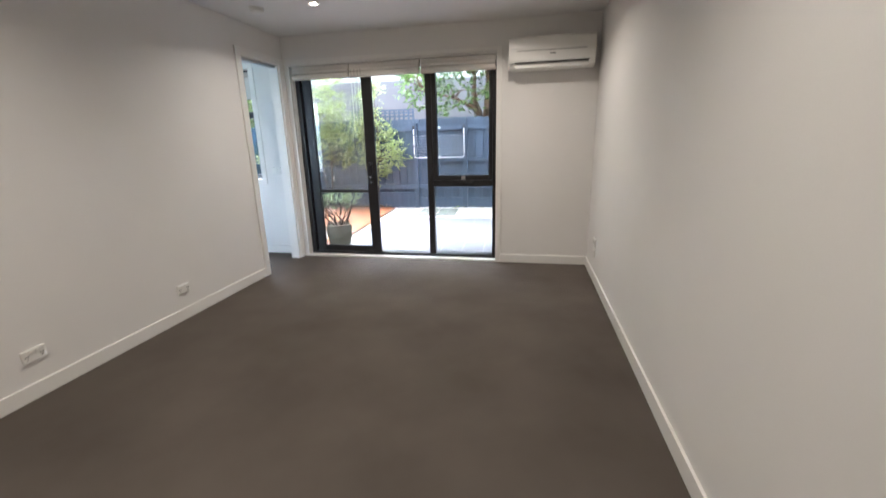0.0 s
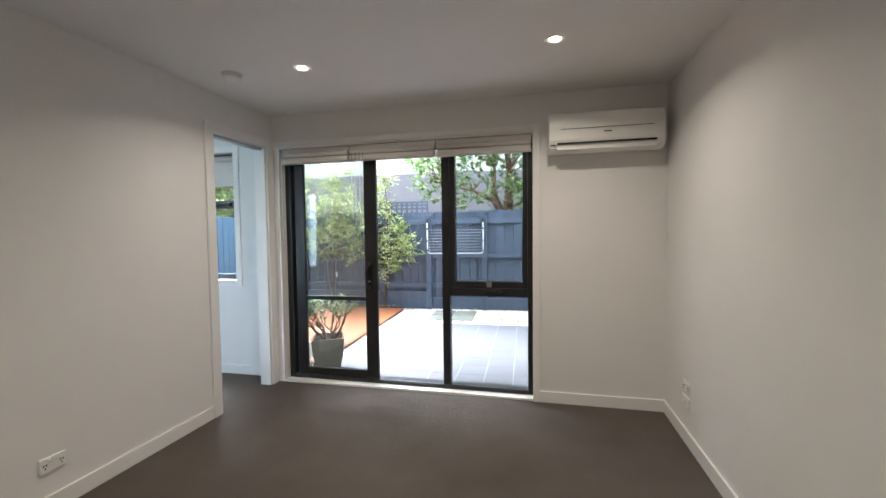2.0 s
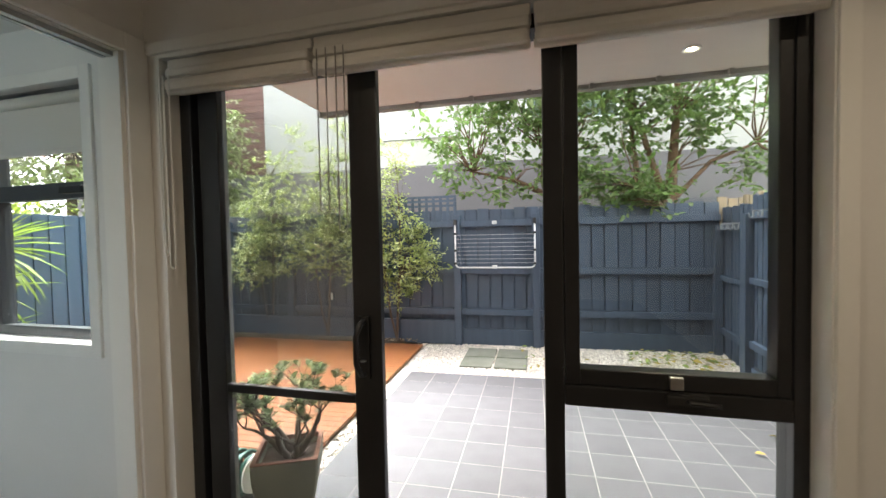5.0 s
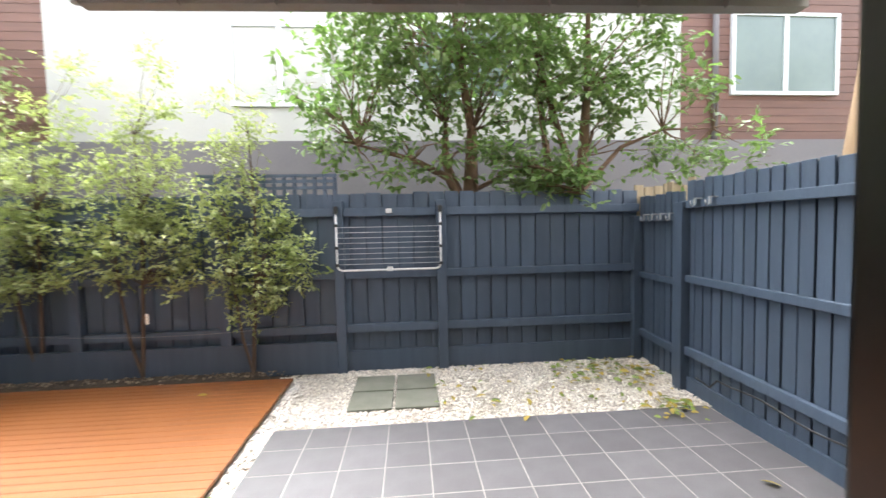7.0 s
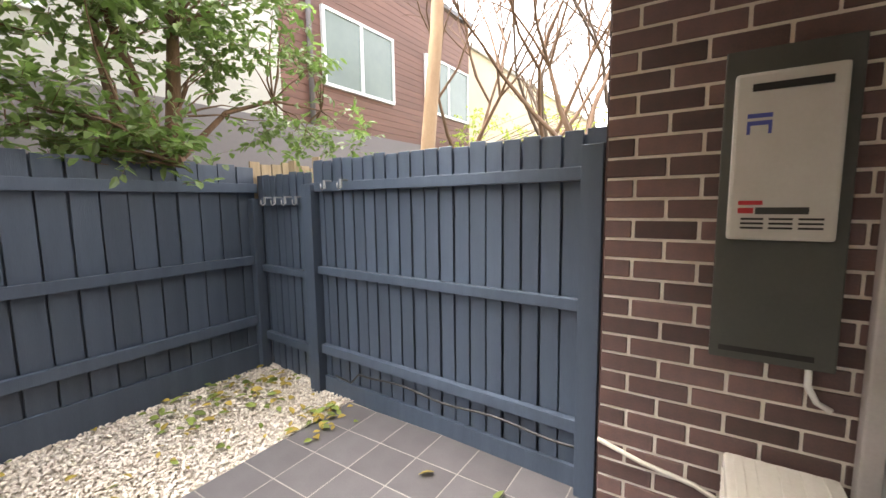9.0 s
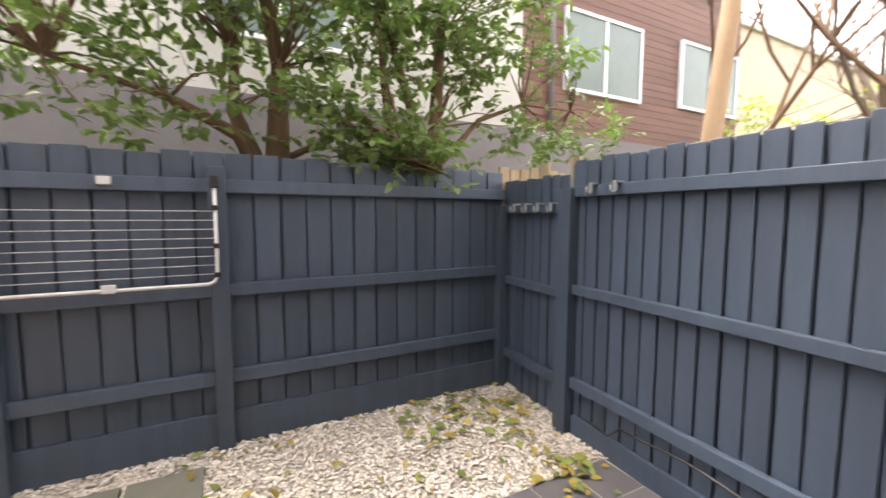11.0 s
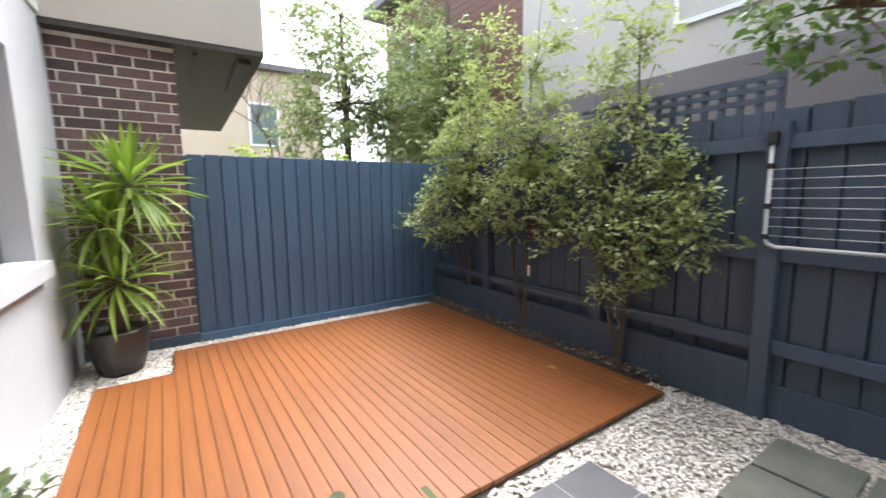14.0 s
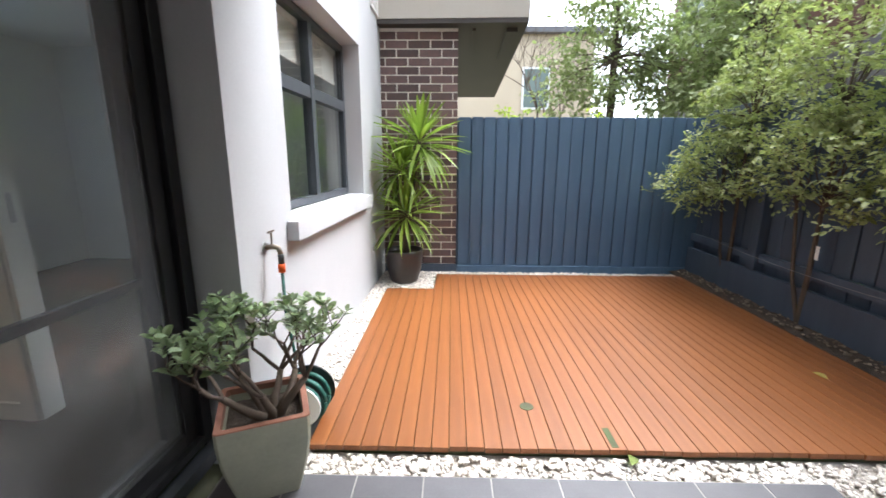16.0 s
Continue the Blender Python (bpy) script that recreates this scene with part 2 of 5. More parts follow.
def tube(bm, path, radii, sides=8, caps=True):
    """A tapered tube along a list of points."""
    path = [Vector(p) for p in path]
    if not isinstance(radii, (list, tuple)):
        radii = [radii] * len(path)
    rings = []
    for i, p in enumerate(path):
        d = (path[min(i + 1, len(path) - 1)] - path[max(i - 1, 0)]).normalized()
        a = d.orthogonal().normalized() if i == 0 else (rings_a - d * rings_a.dot(d)).normalized()
        rings_a = a
        b = d.cross(a)
        rings.append([bm.verts.new(p + (a * math.cos(k * math.tau / sides) + b * math.sin(k * math.tau / sides)) * radii[i]) for k in range(sides)])
    for r0, r1 in zip(rings, rings[1:]):
        for k in range(sides):
            f = bm.faces.new((r0[k], r0[(k + 1) % sides], r1[(k + 1) % sides], r1[k]))
            f.smooth = True
    if caps:
        bm.faces.new(rings[0][::-1])
        bm.faces.new(rings[-1])
    return bm


def lathe(bm, profile, sides=32, at=(0, 0, 0)):
    """A turned shape round the z axis from (radius, height) pairs."""
    rings = [[bm.verts.new((at[0] + r * math.cos(k * math.tau / sides), at[1] + r * math.sin(k * math.tau / sides), at[2] + z)) for k in range(sides)] for r, z in profile]
    for r0, r1 in zip(rings, rings[1:]):
        for k in range(sides):
            f = bm.faces.new((r0[k], r0[(k + 1) % sides], r1[(k + 1) % sides], r1[k]))
            f.smooth = True
    bm.faces.new(rings[0][::-1])
    bm.faces.new(rings[-1])
    return bm


def mesh_of(name, bm, material):
    me = bpy.data.meshes.new(name)
    bmesh.ops.recalc_face_normals(bm, faces=bm.faces)
    bm.to_mesh(me)
    bm.free()
    me.materials.append(material)
    return me


def thing(name, at, label, category, group="", kind=""):
    ob = new(name)
    ob.empty_display_size = 0.1
    ob.matrix_basis = Matrix.Translation(at)
    PLACED[ob.name] = ob.matrix_basis.copy()
    return tagged(ob, label, category, group, kind)


def hang(ob, parent):
    ob.parent = parent
    root = parent
    while root.parent:
        root = root.parent
    ob.matrix_parent_inverse = PLACED[root.name].inverted() if parent is root else Matrix.Identity(4)
    return ob


def part(name, bm, material, parent, label=""):
    """One mesh object in world coordinates, under a thing or a part."""
    ob = hang(new(name, mesh_of(name, bm, material)), parent)
    return tagged(ob, label) if label else ob


def piece(name, me, parent, m):
    """A repeat that shares its mesh, at a pose of its own."""
    ob = hang(new(name, me), parent)
    ob.matrix_basis = m
    return ob


def solid(name, bm, material, label, category, kind="structure", group=""):
    ob = new(name, mesh_of(name, bm, material))
    PLACED[ob.name] = Matrix.Identity(4)
    return tagged(ob, label, category, group, kind)


def unshadow(ob):
    ob.visible_shadow = False
    return ob


# ---- the house: rooms, walls, openings ----
# house measures; the house stands HOUSE away from the zero point
NW, EW, LX, RX, CEIL = 4.26, 4.63, -2.13, 1.15, 2.425
G = -0.05
solid("floor", boxes((LX - 0.09, RX + 0.1, -3.1, 4.34, -0.08, 0.0)), CARPET, "taupe brown carpet, slightly worn", "carpet")
solid("floor_next_room", boxes((-5.2, LX - 0.09, 0.9, 4.36, -0.08, 0.0)), CARPET, "taupe brown carpet in the next room", "carpet")
solid("ceiling", boxes((LX - 0.1, RX + 0.1, -3.1, 4.36, CEIL, CEIL + 0.12)), CEILING, "flat white plasterboard ceiling", "ceiling")
solid("ceiling_next_room", boxes((-5.2, LX - 0.1, 0.9, 4.36, CEIL, CEIL + 0.12)), CEILING, "white ceiling of the next room", "ceiling")
D0, D1, DH = 3.555, 4.165, 2.125
solid("wall_west", boxes((LX - 0.1, LX, -3.1, D0, 0, CEIL), (LX - 0.1, LX, D0, D1, DH, CEIL), (LX - 0.1, LX, D1, NW, 0, CEIL)), PLASTER, "white painted wall with a doorway", "wall")
solid("wall_east", boxes((RX, RX + 0.1, -3.1, NW, 0, CEIL)), PLASTER, "plain white painted wall", "wall")
solid("wall_south", boxes((LX - 0.1, RX + 0.1, -3.2, -3.1, 0, CEIL)), PLASTER, "plain white painted wall", "wall")
OX0, OX1, OH = -2.06, 0.19, 2.14
solid("wall_north", boxes((OX1, RX + 0.1, NW, 4.36, 0, CEIL), (LX - 0.1, OX0, NW, 4.36, 0, CEIL), (OX0, OX1, NW, 4.36, OH, CEIL)), PLASTER, "white painted wall around the glazed door", "wall")
solid("wall_next_room_north", boxes((-5.2, -4.20, 4.36, 4.40, 0, CEIL), (-2.62, LX - 0.1, 4.36, 4.40, 0, CEIL), (-4.20, -2.62, 4.36, 4.40, 0, 0.92), (-4.20, -2.62, 4.36, 4.40, 2.15, CEIL)), PLASTER, "white wall of the next room around its window", "wall")
solid("wall_next_room_west", boxes((-5.3, -5.2, 0.9, 4.40, 0, CEIL)), PLASTER, "plain white wall of the next room", "wall")
solid("wall_next_room_south", boxes((-5.2, -4.0, 0.8, 0.9, 0, CEIL), (-2.6, LX - 0.1, 0.8, 0.9, 0, CEIL), (-4.0, -2.6, 0.8, 0.9, 0, 0.7), (-4.0, -2.6, 0.8, 0.9, 2.15, CEIL)), PLASTER, "white wall of the next room around an added window", "wall")
# outside leaf of the house walls
solid("facade", boxes((-5.25, -4.20, 4.40, EW, -0.3, 5.6), (-2.62, OX0 - 0.02, 4.40, EW, -0.3, 5.6), (-4.20, -2.62, 4.40, EW, -0.3, 0.9), (-4.20, -2.62, 4.40, EW, 2.16, 5.6)), RENDER, "white rendered outside wall, slightly streaked", "wall")
solid("facade_head", boxes((OX0 - 0.02, 1.27, 4.37, 4.45, OH, 2.5), (OX1 + 0.002, 1.27, 4.37, 4.45, -0.3, OH)), RENDER, "white rendered outside wall beside the glazed door", "wall")
solid("roof", boxes((-5.3, 3.2, -3.3, 4.34, 2.55, 2.9)), SOFFIT, "flat roof slab over the rooms", "roof")
solid("upper_storey", boxes((-2.47, 1.07, 4.46, 6.18, 2.56, 5.6), (1.07, 3.2, 4.46, 5.2, 2.56, 5.6)), RENDER_SIDE, "beige rendered storey over the patio", "wall")
solid("patio_soffit", boxes((-2.47, 1.07, 4.46, 6.18, 2.50, 2.556), (1.07, 3.2, 4.46, 5.2, 2.50, 2.556)), SOFFIT, "painted soffit over the patio", "soffit")
gut = boxes((-2.50, 1.1, 6.185, 6.26, 2.47, 2.58))
for i in range(8):
    box(gut, -2.5 + i * 0.45, -2.47 + i * 0.45, 6.15, 6.184, 2.455, 2.499)
solid("gutter", gut, mat("grey_gutter_metal", (0.27, 0.255, 0.24), 0.5), "grey metal gutter along the soffit edge", "gutter")
solid("upper_storey_west", boxes((-10.0, -4.98, 4.61, 6.16, 2.60, 5.6)), RENDER_SIDE, "beige rendered overhanging storey", "wall")
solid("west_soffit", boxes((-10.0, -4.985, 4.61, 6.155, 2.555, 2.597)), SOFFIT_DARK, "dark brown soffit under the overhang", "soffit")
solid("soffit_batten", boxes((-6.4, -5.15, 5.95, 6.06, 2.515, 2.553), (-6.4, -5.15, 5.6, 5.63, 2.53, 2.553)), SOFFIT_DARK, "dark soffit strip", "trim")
# skirting and door trim
SK = 0.09
solid("baseboard", boxes((LX, LX + 0.014, -3.1, D0 - 0.075, 0, SK), (RX - 0.014, RX, -3.1, NW - 0.014, 0, SK), (OX1 + 0.052, RX, NW - 0.014, NW, 0, SK), (LX, RX, -3.1, -3.086, 0, SK), bevel=0.003), TRIM, "white painted skirting board", "skirting")
solid("baseboard_next_room", boxes((-5.2, LX - 0.1, 4.346, 4.36, 0, SK), bevel=0.003), TRIM, "white painted skirting board", "skirting")
door = thing("door_1", (LX, D0, 0), "white architrave of a doorway with a sliding door tucked away", "doorway", kind="structure")
part("architrave", boxes((LX, LX + 0.018, D0 - 0.075, D0 - 0.004, 0, DH + 0.075), bevel=0.004), TRIM, door)
part("architrave", boxes((LX, LX + 0.018, D1 + 0.004, NW - 0.002, 0, DH + 0.075), bevel=0.004), TRIM, door)
part("head_architrave", boxes((LX, LX + 0.018, D0 - 0.003, D1 + 0.003, DH + 0.004, DH + 0.075), bevel=0.004), TRIM, door)
part("jamb", boxes((LX - 0.1, LX + 0.004, D0 - 0.003, D0 + 0.016, 0, DH)), TRIM, door)
part("jamb", boxes((LX - 0.1, LX + 0.004, D1 - 0.016, D1 + 0.003, 0, DH)), TRIM, door)
part("head_track", boxes((LX - 0.075, LX - 0.055, D0 + 0.017, D1 - 0.017, DH - 0.02, DH - 0.002), (LX - 0.045, LX - 0.02, D0 + 0.017, D1 - 0.017, DH - 0.02, DH - 0.002)), STEEL, door)
part("strike_plate", boxes((LX - 0.062, LX - 0.038, D0 + 0.017, D0 + 0.02, 0.94, 1.07)), STEEL, door, "small steel latch plate")

# glazed sliding door wall
FY0, FY1 = 4.345, 4.425
sl = thing("window_1", (-1, 4.4, 0), "black aluminium sliding door standing open beside a fixed window", "sliding door", kind="structure")
part("window_frame", boxes((OX0, OX0 + 0.06, FY0, FY1 + 0.02, 0.0, OH), (OX1 - 0.045, OX1, FY0, FY1 + 0.02, 0.0, OH), (OX0 + 0.06, OX1 - 0.045, FY0, FY1 + 0.02, OH - 0.06, OH), (OX0 + 0.06, OX1 - 0.045, FY0, FY1 + 0.02, 0.012, 0.05), bevel=0.004), BLACK, sl)
part("mullion", boxes((-0.57, -0.505, FY0, FY1 + 0.005, 0.05, OH - 0.06), bevel=0.005), BLACK, sl)
part("transom", boxes((-0.505, OX1 - 0.045, FY0, FY1, 0.82, 0.89), bevel=0.005), BLACK, sl)
part("sill_board", boxes((OX0 + 0.002, OX1 - 0.002, NW, FY0 - 0.002, 0.0, 0.016)), TRIM, sl, "white painted sill board")
lining = boxes((OX0 - 0.012, OX0 + 0.004, NW - 0.004, FY0, 0.016, OH), (OX1 - 0.004, OX1 + 0.012, NW - 0.004, FY0, 0.016, OH), (OX0 + 0.004, OX1 - 0.004, NW - 0.004, FY0, OH - 0.012, OH + 0.004))
part("lining", lining, TRIM, sl)
arch = boxes((OX1 + 0.001, OX1 + 0.05, NW - 0.016, NW, 0, OH + 0.05), (OX0 - 0.05, OX1 + 0.001, NW - 0.016, NW, OH + 0.005, OH + 0.05), bevel=0.003)
part("casing", arch, TRIM, sl)
awn = part("awning_sash", boxes((-0.503, -0.455, FY0 + 0.005, FY1 - 0.01, 0.892, OH - 0.062), (OX1 - 0.085, OX1 - 0.047, FY0 + 0.005, FY1 - 0.01, 0.892, OH - 0.062), (-0.455, OX1 - 0.085, FY0 + 0.005, FY1 - 0.01, 0.892, 0.945), (-0.455, OX1 - 0.085, FY0 + 0.005, FY1 - 0.01, OH - 0.1, OH - 0.062), bevel=0.004), BLACK, sl)
unshadow(part("pane", boxes((-0.455, OX1 - 0.085, 4.385, 4.391, 0.945, OH - 0.1)), GLASS, awn))
part("winder", tube(boxes((-0.2, -0.08, FY0 - 0.02, FY0 + 0.004, 0.85, 0.885), bevel=0.006), [(-0.14, FY0 - 0.02, 0.87), (-0.14, FY0 - 0.045, 0.875), (-0.06, FY0 - 0.05, 0.872)], 0.007), BLACKPLASTIC, awn)
part("catch", boxes((-0.19, -0.15, FY0 - 0.015, FY0 + 0.004, 0.9, 0.94), bevel=0.004), STEEL, awn)
unshadow(part("pane", boxes((-0.505, OX1 - 0.045, 4.385, 4.391, 0.05, 0.82)), GLASS, sl))
leaf = part("sliding_leaf", boxes((-1.97, -1.875, FY0 + 0.006, FY0 + 0.038, 0.05, OH - 0.06), (-1.28, -1.165, FY0 + 0.006, FY0 + 0.038, 0.05, OH - 0.06), (-1.875, -1.28, FY0 + 0.006, FY0 + 0.038, 0.05, 0.12), (-1.875, -1.28, FY0 + 0.006, FY0 + 0.038, OH - 0.12, OH - 0.06), (-1.875, -1.28, FY0 + 0.008, FY0 + 0.034, 0.755, 0.79), bevel=0.004), BLACK, sl)
unshadow(part("pane", boxes((-1.875, -1.28, FY0 + 0.018, FY0 + 0.024, 0.12, 0.755)), FLYSCREEN, leaf))
unshadow(part("pane", boxes((-1.875, -1.28, FY0 + 0.018, FY0 + 0.024, 0.79, OH - 0.12)), FLYSCREEN, leaf))
hb = bmesh.new()
tube(hb, [(-1.232, FY0 + 0.01, 1.085), (-1.232, FY0 - 0.035, 1.075), (-1.245, FY0 - 0.05, 1.03), (-1.245, FY0 - 0.05, 0.93), (-1.232, FY0 - 0.035, 0.885), (-1.232, FY0 + 0.01, 0.875)], 0.011)
box(hb, -1.255, -1.21, FY0 - 0.008, FY0 + 0.005, 0.86, 1.10, bevel=0.003)
part("pull_handle", hb, BLACK, leaf, "black looped pull handle")
part("lock", lathe(bmesh.new(), [(0.012, 0), (0.012, 0.004)], 16, (-1.232, FY0 - 0.016, 0.93)), STEEL, leaf)
part("outer_leaf", boxes((-1.995, -1.925, FY0 + 0.046, FY0 + 0.076, 0.05, OH - 0.06), (-1.29, -1.225, FY0 + 0.046, FY0 + 0.076, 0.05, OH - 0.06), (-1.925, -1.29, FY0 + 0.046, FY0 + 0.076, 0.05, 0.11), bevel=0.003), BLACK, sl)
unshadow(part("fly_screen", boxes((-1.925, -1.29, FY0 + 0.060, FY0 + 0.0615, 0.11, OH - 0.06)), SCREEN, sl, "dark fly screen mesh"))
part("outer_sill", boxes((OX0, OX1, FY1 + 0.021, 4.50, -0.05, 0.006)), GREYFRAME, sl)

# window of the next room
w2 = thing("window_2", (-3.5, 4.5, 0.9), "charcoal aluminium window in the rendered wall", "window", kind="structure")
wx0, wx1, wz0, wz1, wy0, wy1 = -4.20, -2.62, 0.92, 2.15, 4.44, 4.49
wm, wt = -3.41, 1.66
part("window_frame", boxes((wx0, wx0 + 0.05, wy0, wy1, wz0, wz1), (wx1 - 0.05, wx1, wy0, wy1, wz0, wz1), (wx0 + 0.05, wx1 - 0.05, wy0, wy1, wz1 - 0.05, wz1), (wx0 + 0.05, wx1 - 0.05, wy0, wy1, wz0, wz0 + 0.05), bevel=0.004), GREYFRAME, w2)
part("mullion", boxes((wm - 0.035, wm + 0.035, wy0 - 0.004, wy1 + 0.012, wz0 + 0.05, wz1 - 0.05), bevel=0.004), GREYFRAME, w2)
part("transom", boxes((wx0 + 0.05, wm - 0.036, wy0 - 0.002, wy1 + 0.008, wt - 0.04, wt + 0.04), (wm + 0.036, wx1 - 0.05, wy0 - 0.002, wy1 + 0.008, wt - 0.04, wt + 0.04), bevel=0.004), GREYFRAME, w2)
for a, b in ((wx0 + 0.05, wm - 0.036), (wm + 0.036, wx1 - 0.05)):
    for c, d in ((wz0 + 0.05, wt - 0.04), (wt + 0.04, wz1 - 0.05)):
        unshadow(part("pane", boxes((a, b, 4.463, 4.469, c, d)), GLASS, w2))
part("window_sill", boxes((wx0 - 0.07, wx1 + 0.07, EW + 0.001, EW + 0.065, 0.80, 0.905), (wx0 + 0.002, wx1 - 0.002, wy1 + 0.001, EW + 0.001, 0.902, 0.915), bevel=0.006), RENDER, w2, "white rendered projecting sill")
part("casing", boxes((wx0 - 0.06, wx0, 4.345, 4.36, wz0 - 0.06, wz1 + 0.06), (wx1, wx1 + 0.06, 4.345, 4.36, wz0 - 0.06, wz1 + 0.06), (wx0, wx1, 4.345, 4.36, wz1, wz1 + 0.06), (wx0, wx1, 4.345, 4.36, wz0 - 0.06, wz0), bevel=0.003), TRIM, w2)
part("winder", boxes((wx1 - 0.25, wx1 - 0.1, 4.40, 4.44, wt - 0.02, wt + 0.015), bevel=0.005), BLACKPLASTIC, w2)
# unseen window, added as the opening for a fill lamp
w3 = thing("window_3", (-3.3, 0.85, 0.7), "unseen charcoal window added to the next room's south wall", "window", kind="structure")
part("window_frame", boxes((-4.0, -3.95, 0.81, 0.86, 0.7, 2.15), (-2.65, -2.6, 0.81, 0.86, 0.7, 2.15), (-3.95, -2.65, 0.81, 0.86, 2.1, 2.15), (-3.95, -2.65, 0.81, 0.86, 0.7, 0.75), bevel=0.004), GREYFRAME, w3)
unshadow(part("pane", boxes((-3.95, -2.65, 0.832, 0.838, 0.75, 2.1)), GLASS, w3))
# added bluish area lamp that brightens the next room; no known source
fill_light = bpy.data.lights.new("window_daylight", "AREA")
fill_light.shape, fill_light.size, fill_light.size_y, fill_light.energy, fill_light.color = "RECTANGLE", 1.3, 1.3, 0.6, (0.6, 0.82, 1.0)
new("window_daylight", fill_light).matrix_basis = look((-3.3, 0.91, 1.42), (-3.3, 2.0, 1.42))
rb = thing("roller_blind", (-3.5, 4.4, 2.1), "white roller blind part drawn in the next room's window", "blind")
part("roll", tube(bmesh.new(), [(wx0 + 0.02, 4.405, 2.10), (wx1 - 0.02, 4.405, 2.10)], 0.028, 12), BLIND, rb)
part("fabric", boxes((wx0 + 0.03, wx1 - 0.03, 4.41, 4.413, 1.86, 2.09)), BLIND, rb)
part("bottom_bar", boxes((wx0 + 0.03, wx1 - 0.03, 4.404, 4.42, 1.835, 1.86), bevel=0.004), BLIND, rb)


# ---- things in the room ----
def blind(x0, x1):
    b = thing("roman_blind", ((x0 + x1) / 2, 4.31, 2.1), "cream fabric blind raised over the glazed door", "blind", "blinds over the glazed door")
    part("head_rail", boxes((x0, x1, NW + 0.006, 4.34, 2.085, 2.122), bevel=0.004), BLIND, b)
    part("upper_fold", boxes((x0 + 0.003, x1 - 0.003, NW - 0.012, 4.325, 2.045, 2.083), bevel=0.012), BLIND, b)
    part("lower_fold", tube(boxes((x0 + 0.003, x1 - 0.003, NW - 0.02, 4.32, 1.992, 2.04), bevel=0.018), [(x0, NW + 0.01, 1.996), (x1, NW + 0.01, 1.996)], 0.013), BLIND, b)
    return b


def chain(x, y, top, low, gap=0.035, material=CHAIN, name="cord", sides=5):
    c = thing("blind_chain", (x, y, top), "beaded blind chain hanging in a loop", "chain", "chains of the blinds")
    pts = [(x - gap / 2, y, top), (x - gap / 2, y, low)] + [(x + gap / 2 * math.cos(a), y, low - gap / 2 * math.sin(-a)) for a in (math.pi * 1.2, math.pi * 1.5, math.pi * 1.8)] + [(x + gap / 2, y, low), (x + gap / 2, y, top)]
    part(name, tube(bmesh.new(), pts, 0.0022, sides), material, c)
    bm = bmesh.new()
    n = int((top - low) / 0.012)
    for k in range(n):
        for s in (-1, 1):
            bmesh.ops.create_icosphere(bm, subdivisions=1, radius=0.0034, matrix=Matrix.Translation((x + s * gap / 2, y, low + k * 0.012)))
    tagged(part("bead", bm, material, c), kind="stuff")


blind(OX0 + 0.035, -1.375)
blind(-1.365, -0.60)
blind(-0.59, OX1 - 0.012)
chain(-1.315, NW - 0.03, 2.06, 1.50)
chain(-1.245, NW - 0.03, 2.06, 1.43, 0.03)
chain(OX0 + 0.025, NW - 0.02, 2.05, 1.35, 0.025, TRIM)
chain(OX0 + 0.055, NW - 0.02, 2.05, 1.30, 0.025, TRIM)

ac = thing("air_conditioner", (0.66, 4.2, 2.06), "white wall-mounted split air conditioner above the room", "air conditioner")
prof = [(NW - 0.001, 1.925), (NW - 0.10, 1.915), (NW - 0.165, 1.945), (NW - 0.185, 2.0), (NW - 0.19, 2.10), (NW - 0.178, 2.185), (NW - 0.155, 2.2), (NW - 0.001, 2.2)]
bm = bmesh.new()
rings = [[bm.verts.new((x, y, z)) for y, z in prof] for x in (0.275, 0.283, 1.052, 1.06)]
for v in rings[0] + rings[3]:
    v.co.y = NW + (v.co.y - NW) * 0.96
    v.co.z = 2.06 + (v.co.z - 2.06) * 0.965
for r0, r1 in zip(rings, rings[1:]):
    for k in range(len(prof)):
        bm.faces.new((r0[k], r0[(k + 1) % len(prof)], r1[(k + 1) % len(prof)], r1[k]))
bm.faces.new(rings[0])
bm.faces.new(rings[3][::-1])
body = part("casing", bm, PLASTIC, ac)
part("outlet_slot", boxes((0.335, 1.0, NW - 0.192, NW - 0.16, 1.968, 1.979)), DARKGAP, ac)
flap = boxes((0.335, 1.0, -0.006, 0.006, -0.022, 0.022), bevel=0.003)
bmesh.ops.transform(flap, matrix=pose(0, NW - 0.172, 1.945, -32), verts=flap.verts)
part("flap", flap, PLASTIC, ac)
part("panel_seam", boxes((0.36, 0.98, NW - 0.1925, NW - 0.186, 2.073, 2.0765)), PRINT_BLACK, ac)
part("badge", boxes((0.655, 0.705, NW - 0.1925, NW - 0.187, 2.042, 2.048)), PRINT_BLACK, ac)
part("indicator", boxes((0.385, 0.392, NW - 0.194, NW - 0.188, 2.062, 2.067), (0.398, 0.405, NW - 0.194, NW - 0.188, 2.07, 2.075), (0.398, 0.405, NW - 0.194, NW - 0.188, 2.052, 2.057)), PLASTIC, ac)
ac.matrix_basis = Matrix.Translation((0.03, 0, 0.02)) @ ac.matrix_basis
part("label_strip", boxes((0.29, 0.325, NW - 0.188, NW - 0.16, 1.965, 1.969)), PRINT_BLACK, ac)


